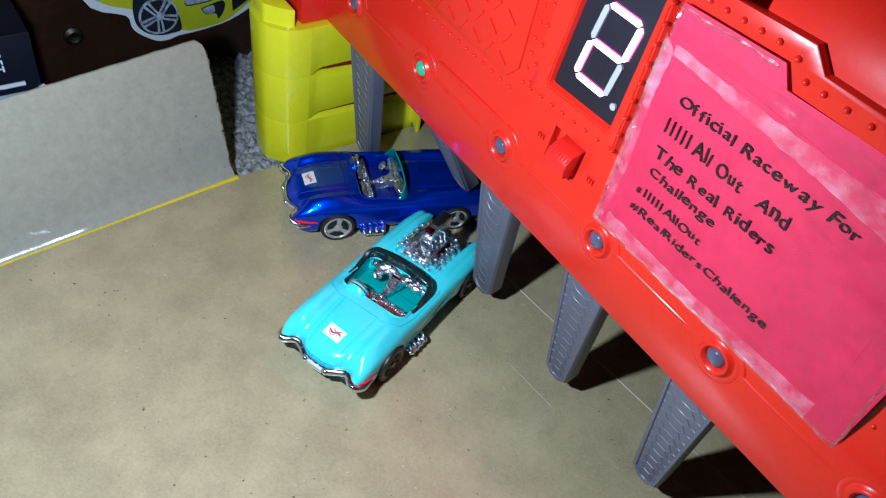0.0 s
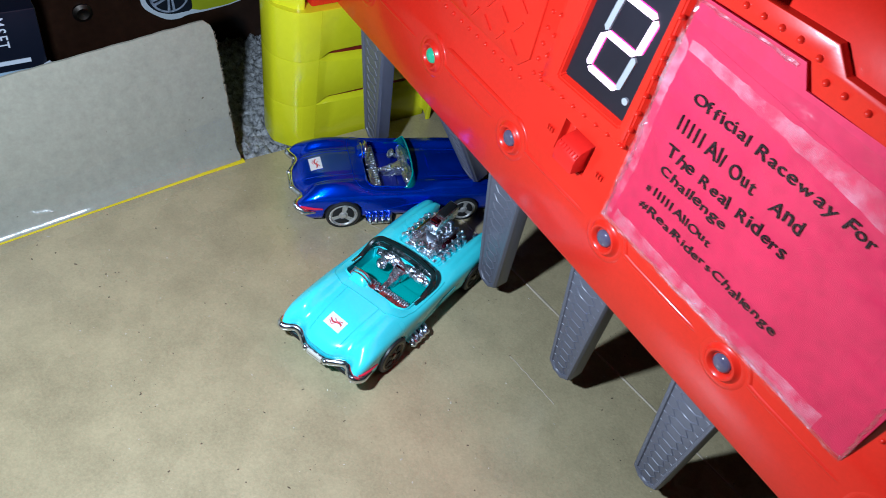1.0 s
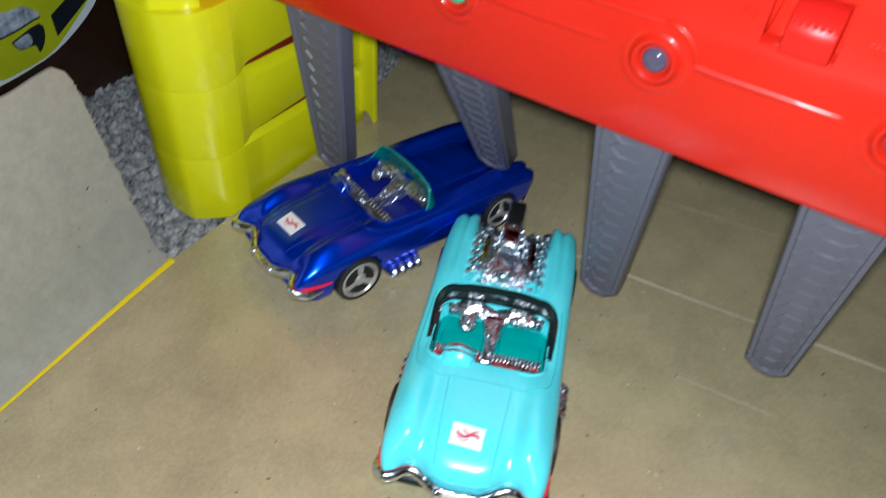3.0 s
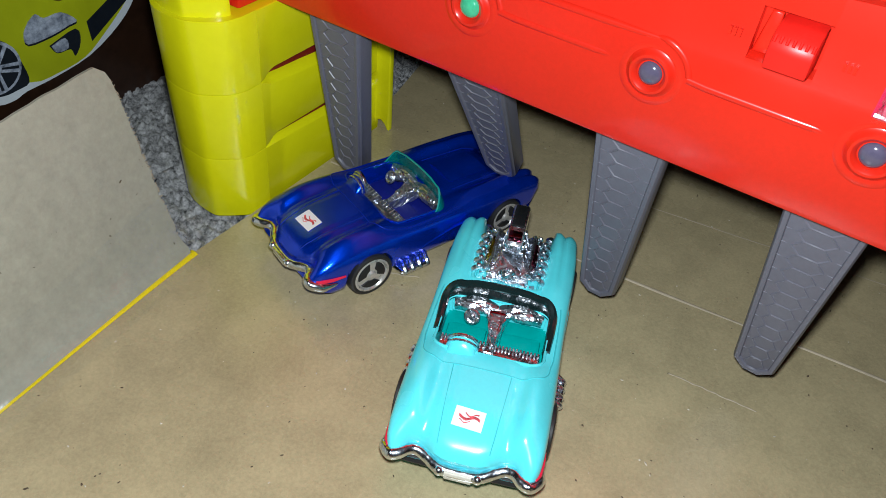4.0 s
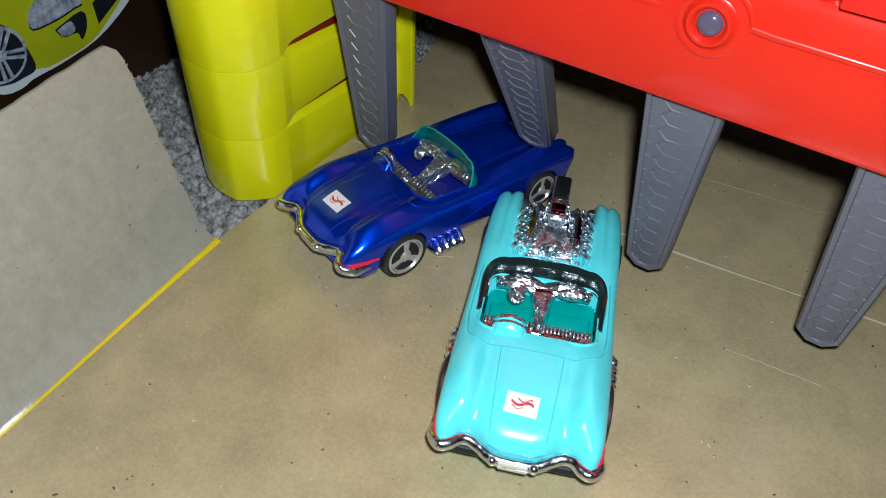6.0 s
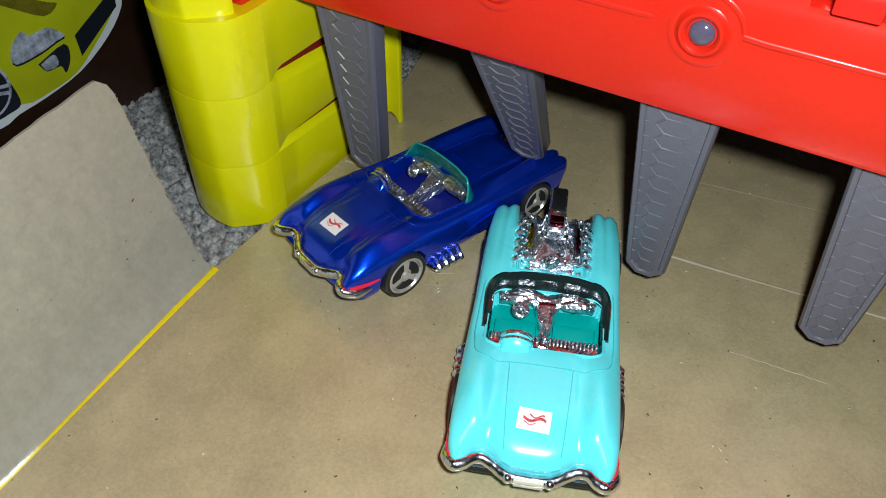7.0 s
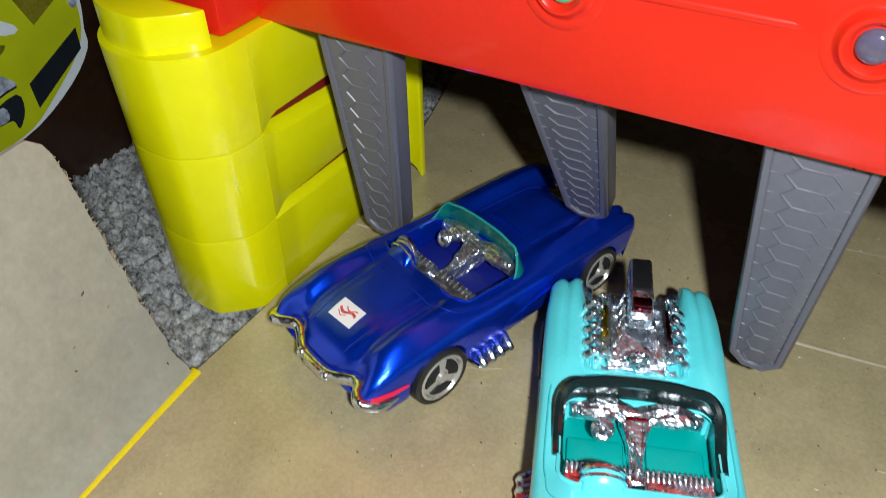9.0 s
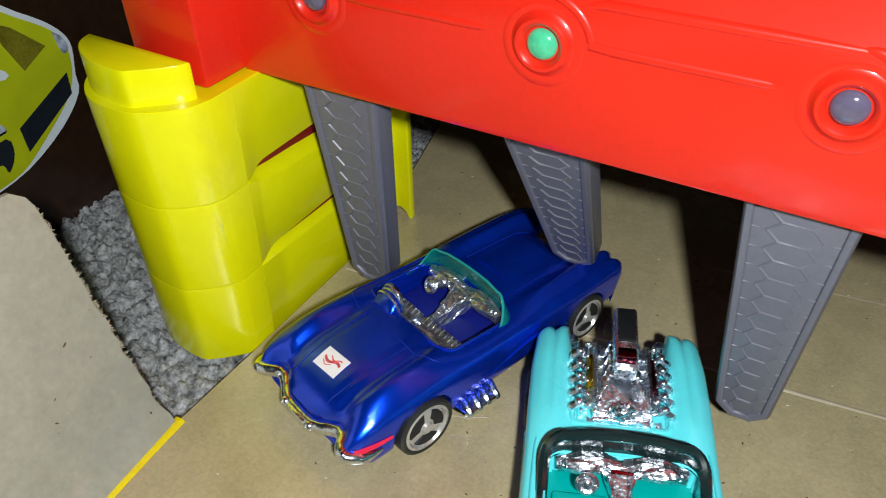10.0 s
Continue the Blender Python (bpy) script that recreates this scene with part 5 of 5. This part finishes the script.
def sports_car(m, label, paint, line_mat, inside, glass, frame_r, rim_mat, holes, blown):
    car = thing("toy_car", m, label, "toy car", "die-cast cars")
    body = part("body", body_mesh(0.0050 if blown else 0.0), paint, car)
    under = BLUE_INSIDE if paint is BLUE else DARK
    part("chassis", box(0.006, 0.070, -0.0125, 0.0125, 0.0024, 0.0048, 0.0008), CHROME if blown else under, car)
    for s in (-1, 1):
        wheel(car, REAR_AXLE, s, R_REAR, 0.0048, rim_mat, holes, DARK)
        wheel(car, FRONT_AXLE, s, R_FRONT, 0.0044, rim_mat, holes, DARK)
    windscreen(car, glass, SHIELD_DARK if blown else SHIELD_EDGE, frame_r, *((0.0046, 0.0310, 0.0003) if blown else (0.0054, 0.0362, 0.0014)))
    cabin(car, inside, blown, CHROME if blown else CHROME_DULL)
    headrest(car, paint, CHROME)
    side_pipes(car)
    sticker(car, 0.0078, 0.0003 if blown else 0.0006, -0.06 if blown else 0.05)
    half = [(0.0060, 0.0169, 0.0082), (0.0026, 0.0167, 0.0086), (0.0006, 0.0161, 0.0093), (-0.0008, 0.0148, 0.0099), (-0.0002, 0.0132, 0.0100), (0.0014, 0.0114, 0.0099), (0.0018, 0.0094, 0.0096), (0.0008, 0.0070, 0.0092), (-0.0005, 0.0048, 0.0089), (-0.0008, 0.0030, 0.0087), (-0.0009, 0.0, 0.0086)]
    pts = half + [(u, -v, z) for u, v, z in reversed(half[:-1])]
    line = smooth_line(pts, 4)
    reach = len(line) - 1
    bumper = part("rear_bumper", tube(line, [0.0004 + 0.0010 * min(1, k / 5, (reach - k) / 5) for k in range(reach + 1)], 10), CHROME_SMOOTH, car, "wavy chrome rear bumper")
    part("number_plate", box(-0.0022, -0.0010, -0.0030, 0.0030, 0.0074, 0.0098, 0.0003), PLATE if blown else CHROME, bumper, "plain plate")
    bm = blobs(bmesh.new(), [(-0.0014, s * 0.0041, 0.0090) for s in (-1, 1)] + [(-0.0009, s * 0.0147, 0.0102) for s in (-1, 1)], 0.0012, 1.0)
    part("overrider", bm, CHROME_SMOOTH, bumper)
    low = [(0.0090, 0.0150, 0.0060), (0.0042, 0.0148, 0.0064), (0.0020, 0.0136, 0.0068), (0.0018, 0.0070, 0.0066), (0.0016, 0.0, 0.0064)]
    part("valance", tube(smooth_line(low + [(u, -v, z) for u, v, z in reversed(low[:-1])], 4), 0.0014, 8), DARK if blown else paint, car)
    for s in (-1, 1):
        part("tail_lamp", tube([(0.0006, s * 0.0158, 0.0106), (0.0022, s * 0.0165, 0.0104), (0.0050, s * 0.0169, 0.0100), (0.0086, s * 0.0170, 0.0096)], [0.0004, 0.0005, 0.0004, 0.0002] if blown else [0.0004, 0.0006, 0.0005, 0.0003], 8), TAIL_RED, car, "red tail lamp strip")
        bm = bmesh.new()
        for dv in (0.0088, 0.0116):
            lathe([(0.0014, -0.0008), (0.0015, 0.0004), (0.0011, 0.0010), (0, 0.0013)], 16, bm, pose(0.0752, s * dv, 0.0108, 0, 90, 0))
        part("headlamp", bm, CHROME, car, "paired chrome headlamps")
        line = [(0.0300, s * 0.0164, 0.0070), (0.0360, s * 0.0165, 0.0086), (0.0430, s * 0.0165, 0.0100), (0.0505, s * 0.0166, 0.0108)]
        part("cove_edge", tube(smooth_line(line, 4), 0.00035, 6), paint, car)
        seam(car, [(0.046, s * 0.0146), (0.0425, s * 0.0149), (0.0300, s * 0.0150), (0.0262, s * 0.0146)], line_mat)
        seam(car, [(0.0495, s * 0.0078), (0.0600, s * 0.0076), (0.0715, s * 0.0070)], line_mat)
    for w in (-1, 1):
        seam(car, [(0.0016, w * 0.0056), (0.0060, w * 0.0059), (0.0130, w * 0.0063), (0.0206, w * 0.0066)], line_mat, 0.00012)
    tonneau = [(0.0262, 0.0146), (0.0236, 0.0143), (0.0219, 0.0132), (0.0210, 0.0112), (0.0207, 0.0080), (0.0208, 0.0)]
    tonneau += [(u, -v) for u, v in reversed(tonneau[:-1])]
    seam(car, tonneau, line_mat, 0.00013)
    rimline = [skin(u, v, 0.0) for u, v in rounded(PIT_U[0] - 0.0002, PIT_U[1] - 0.0004, -PIT_V + 0.0002, PIT_V - 0.0002, 0.0028)]
    part("cabin_rim", tube(rimline, 0.00035, 8, True), paint, car)
    if blown:
        big_engine(car)
        part("hood_surround", tube([skin(u, v, 0.0002) for u, v in rounded(0.0494, 0.0640, -0.0086, 0.0086, 0.002)], 0.0005, 6, True), paint, car)
    else:
        bm = bmesh.new()
        rows = [[bm.verts.new(skin(u, v, 0.0006 * math.cos(v / 0.0052 * 1.5) + 0.0001)) for v in np.linspace(-0.0052, 0.0052, 11)] for u in np.linspace(0.0505, 0.0640, 12)]
        for a, b in zip(rows, rows[1:]):
            for j in range(10):
                bm.faces.new((a[j], b[j], b[j + 1], a[j + 1]))
        part("hood_bulge", bm, paint, car)
    return car


LINE_TEAL = surface("turquoise_panel_gap", (0.07, 0.60, 0.65), 0.5, var=0.1, bump=0.0)
LINE_BLUE = surface("blue_panel_edge", (0.006, 0.035, 0.42), 0.3, metal=0.5, var=0.1, bump=0.0)
sports_car(pose(-0.0746, -0.0263, FLOOR, 0, 0, 70.9), "metallic dark blue die-cast open sports car with green windscreen", BLUE, LINE_BLUE, BLUE_INSIDE, SHIELD_GREEN, 0.00028, RIM_GREY, 3, False)
sports_car(pose(-0.0007, -0.0527, FLOOR, 0, 0, 111.2), "turquoise die-cast open sports car with chromed blown engine", TEAL, LINE_TEAL, TEAL_INSIDE, SHIELD_DARK, 0.0010, RIM_GOLD, 5, True)


# ---- background ----
cabinet = thing("wooden_cabinet", pose(-0.1885, 0.05, -0.0065), "dark brown wooden furniture side in shadow on the carpet", "furniture")
part("side_panel", box(-0.20, 0.0, -0.60, 0.55, 0.0, 0.50, 0.002), WOOD, cabinet)
for y, z in ((-0.1187, 0.0300),):
    part("screw_cap", lathe([(0.004, 0), (0.004, 0.001), (0.0025, 0.0018), (0.0008, 0.0012), (0, 0.0012)], 20, m=pose(0.0, y, z, 0, 90, 0)), METAL, cabinet, "dull steel screw head")

card = thing("car_cutout", pose(-0.186, -0.0324, 0.0288, 0, 0, 0), "flat die-cut card of a yellow printed sports car", "picture card")
E1, E2 = Vector((0.838, -0.545)), Vector((0.545, 0.838))


def flat(name, pts, layer, material, parent, label=""):
    """A thin printed layer on the card; points are along and up the printed car."""
    line = [E1 * p + E2 * q for p, q in pts]
    return part(name, prism([(v.x, v.y) for v in line], layer * 0.0002, layer * 0.0002 + (0.0008 if layer == 0 else 0.00025), "x"), material, parent, label, smooth=False)


def soft(points, n=6):
    pts = [(*p, 0) for p in points]
    line = smooth_line(pts + [pts[0]], n)[:-1]
    return [(v.x, v.y) for v in line]


def disc(p, q, rx, ry, n=28):
    return [(p + rx * math.cos(2 * math.pi * k / n), q + ry * math.sin(2 * math.pi * k / n)) for k in range(n)]


outline = [(-0.0422, 0.0011), (-0.0279, -0.0088), (-0.0132, -0.0066), (-0.0085, -0.0105), (-0.0043, -0.0122), (0.0045, -0.0125), (0.0097, -0.0098), (0.0126, -0.0066), (0.0206, -0.0007), (0.0313, 0.0090), (0.0390, 0.0215),
           (0.0418, 0.0315), (0.0396, 0.0365), (0.0370, 0.0430), (0.0338, 0.0459), (0.0280, 0.0476), (0.0200, 0.0482), (0.0080, 0.0486), (-0.0100, 0.0420), (-0.0280, 0.0270), (-0.0382, 0.0165), (-0.0438, 0.0080), (-0.0447, 0.0045)]
flat("border", soft(outline, 3), 0, CUT_WHITE, card)
body_pts = [(-0.0410, 0.0029), (-0.0266, -0.0050), (-0.0130, -0.0032), (-0.0080, -0.0032), (0.0124, -0.0036), (0.0212, 0.0010), (0.0295, 0.0081), (0.0340, 0.0168), (0.0386, 0.0290),
            (0.0386, 0.0362), (0.0358, 0.0424), (0.0330, 0.0449), (0.0278, 0.0463), (0.0200, 0.0468), (0.0080, 0.0470), (-0.0090, 0.0405), (-0.0270, 0.0255), (-0.0370, 0.0150), (-0.0425, 0.0070)]
flat("printed_body", soft(body_pts, 3), 3.6, CUT_YELLOW, card)
flat("printed_window", soft([(-0.0358, 0.0152), (-0.0340, 0.0100), (-0.0220, 0.0127), (-0.0134, 0.0210), (-0.0062, 0.0300), (-0.0052, 0.0380), (-0.0120, 0.0370), (-0.0260, 0.0245)]), 5, CUT_DARK, card)
flat("printed_sill", soft([(-0.0398, 0.0026), (-0.0335, -0.0004), (-0.0262, -0.0046), (-0.0315, -0.0040)], 3), 5, CUT_GREY, card)
flat("printed_arch", soft([(-0.0155, 0.0066), (-0.0110, 0.0088), (-0.0034, 0.0080), (0.0030, 0.0066), (0.0088, 0.0015), (0.0122, -0.0034), (0.0090, -0.0066), (0.0050, -0.0092), (-0.0010, -0.0106), (-0.0070, -0.0088), (-0.0112, -0.0040), (-0.0142, 0.0020)], 3), 5, CUT_DARK, card)
rim = flat("printed_rim", disc(-0.0004, -0.0012, 0.0088, 0.0086), 6.4, CUT_GREY, card)
flat("printed_rim_well", disc(-0.0004, -0.0012, 0.0078, 0.0076), 7.8, CUT_DARK, rim)
flat("printed_hub", disc(-0.0002, -0.0010, 0.0017, 0.0017, 14), 10.6, CUT_GREY, rim)
for k in range(5):
    a = 1.2566 * k + 0.3
    c, d, s = Vector((-0.0004, -0.0012)), Vector((math.cos(a), math.sin(a))) * 0.0082, Vector((-math.sin(a), math.cos(a))) * 0.0082
    for off in (-0.13, 0.13):
        pts = [c + s * (off * 0.6 - 0.045), c + d * 0.96 + s * (off * 1.05 - 0.07), c + d * 0.96 + s * (off * 1.05 + 0.07), c + s * (off * 0.6 + 0.045)]
        flat("printed_spoke", [(v.x, v.y) for v in pts], 9.2, CUT_GREY, rim)
lamp = [(0.0066, 0.0150), (0.0082, 0.0178), (0.0113, 0.0173), (0.0164, 0.0204), (0.0225, 0.0193), (0.0202, 0.0170), (0.0155, 0.0127), (0.0085, 0.0082), (0.0062, 0.0112)]
flat("printed_lamp_edge", soft([(p + 0.0004, q - 0.0006) for p, q in lamp], 3), 4.4, CUT_DARK, card)
flat("printed_headlamp", soft(lamp, 3), 5.4, CUT_GREY, card)
flat("printed_intake", soft([(0.0157, 0.0091), (0.0230, 0.0165), (0.0261, 0.0128), (0.0257, 0.0079), (0.0234, 0.0097), (0.0191, 0.0074)], 3), 5, CUT_DARK, card)
flat("printed_fog_lamp", soft([(0.0163, 0.0092), (0.0200, 0.0128), (0.0222, 0.0100), (0.0187, 0.0077)], 3), 6.4, CUT_GREY, card)
flat("printed_grille", [(0.0366, 0.0362), (0.0394, 0.0312), (0.0303, 0.0139), (0.0263, 0.0196)], 5, CUT_DARK, card)
flat("printed_far_lamp", soft([(0.0030, 0.0336), (0.0194, 0.0334), (0.0177, 0.0304), (0.0018, 0.0295)], 3), 5, CUT_WHITE, card)
badge = flat("printed_badge", soft([(-0.0048, 0.0277), (-0.0025, 0.0322), (0.0041, 0.0353), (0.0064, 0.0348), (0.0032, 0.0310), (-0.0018, 0.0278)], 4), 6.4, CUT_DARK, card)
flat("printed_badge_mark", [(-0.0026, 0.0290), (-0.0010, 0.0316), (0.0004, 0.0314), (-0.0012, 0.0288)], 7.8, CUT_WHITE, badge)
flat("printed_badge_mark", [(0.0008, 0.0312), (0.0022, 0.0334), (0.0040, 0.0338), (0.0024, 0.0314)], 7.8, CUT_WHITE, badge)
flat("printed_shade", soft([(-0.0120, 0.0225), (-0.0060, 0.0258), (0.0030, 0.0271), (0.0150, 0.0277), (0.0182, 0.0278), (0.0149, 0.0235), (0.0037, 0.0238), (-0.0058, 0.0243)], 3), 4.4, CUT_SHADE, card)
flat("printed_hood_vent", [(0.0145, 0.0440), (0.0188, 0.0441), (0.0290, 0.0418), (0.0247, 0.0345), (0.0174, 0.0396)], 5, CUT_SHADE, card)
flat("printed_corner_lamp", soft([(0.0300, 0.0456), (0.0328, 0.0452), (0.0356, 0.0430), (0.0344, 0.0410)], 3), 5, CUT_GREY, card)

carton = thing("carton", pose(-0.135, -0.0925, -0.0035), "dark navy printed carton behind the cardboard flap", "box")
part("shell", box(-0.030, 0.0, -0.17, 0.0, 0.0, 0.0645, 0.0006), NAVY, carton)
part("stripe", box(-0.0002, 0.0003, -0.17, -0.0050, 0.0447, 0.0462), PRINT_WHITE, carton)
part("stripe", box(-0.0002, 0.0003, -0.17, -0.0022, 0.0408, 0.0420), PRINT_BLUE, carton)
# Printed capitals that run down the face of the carton.
for ch, z in (("M", 0.0612), ("S", 0.0578), ("E", 0.0551), ("T", 0.0525)):
    pts, polys, lo, wide = glyph(ch)
    me = bpy.data.meshes.new("lettering")
    me.from_pydata([(0.0002 + pz * 0.003, -0.0144 + py * 0.0060, z - (px - lo - wide / 2) * 0.0042) for px, py, pz in pts], [], polys)
    me.materials.append(PRINT_WHITE)
    new("lettering", me).parent = carton
part("torn_corner", tube([(0.0002, -0.0012, 0.0425), (0.0006, 0.0006, 0.0432), (0.0004, 0.0016, 0.0420)], [0.0004, 0.0008, 0.0005], 8), PRINT_WHITE, carton)
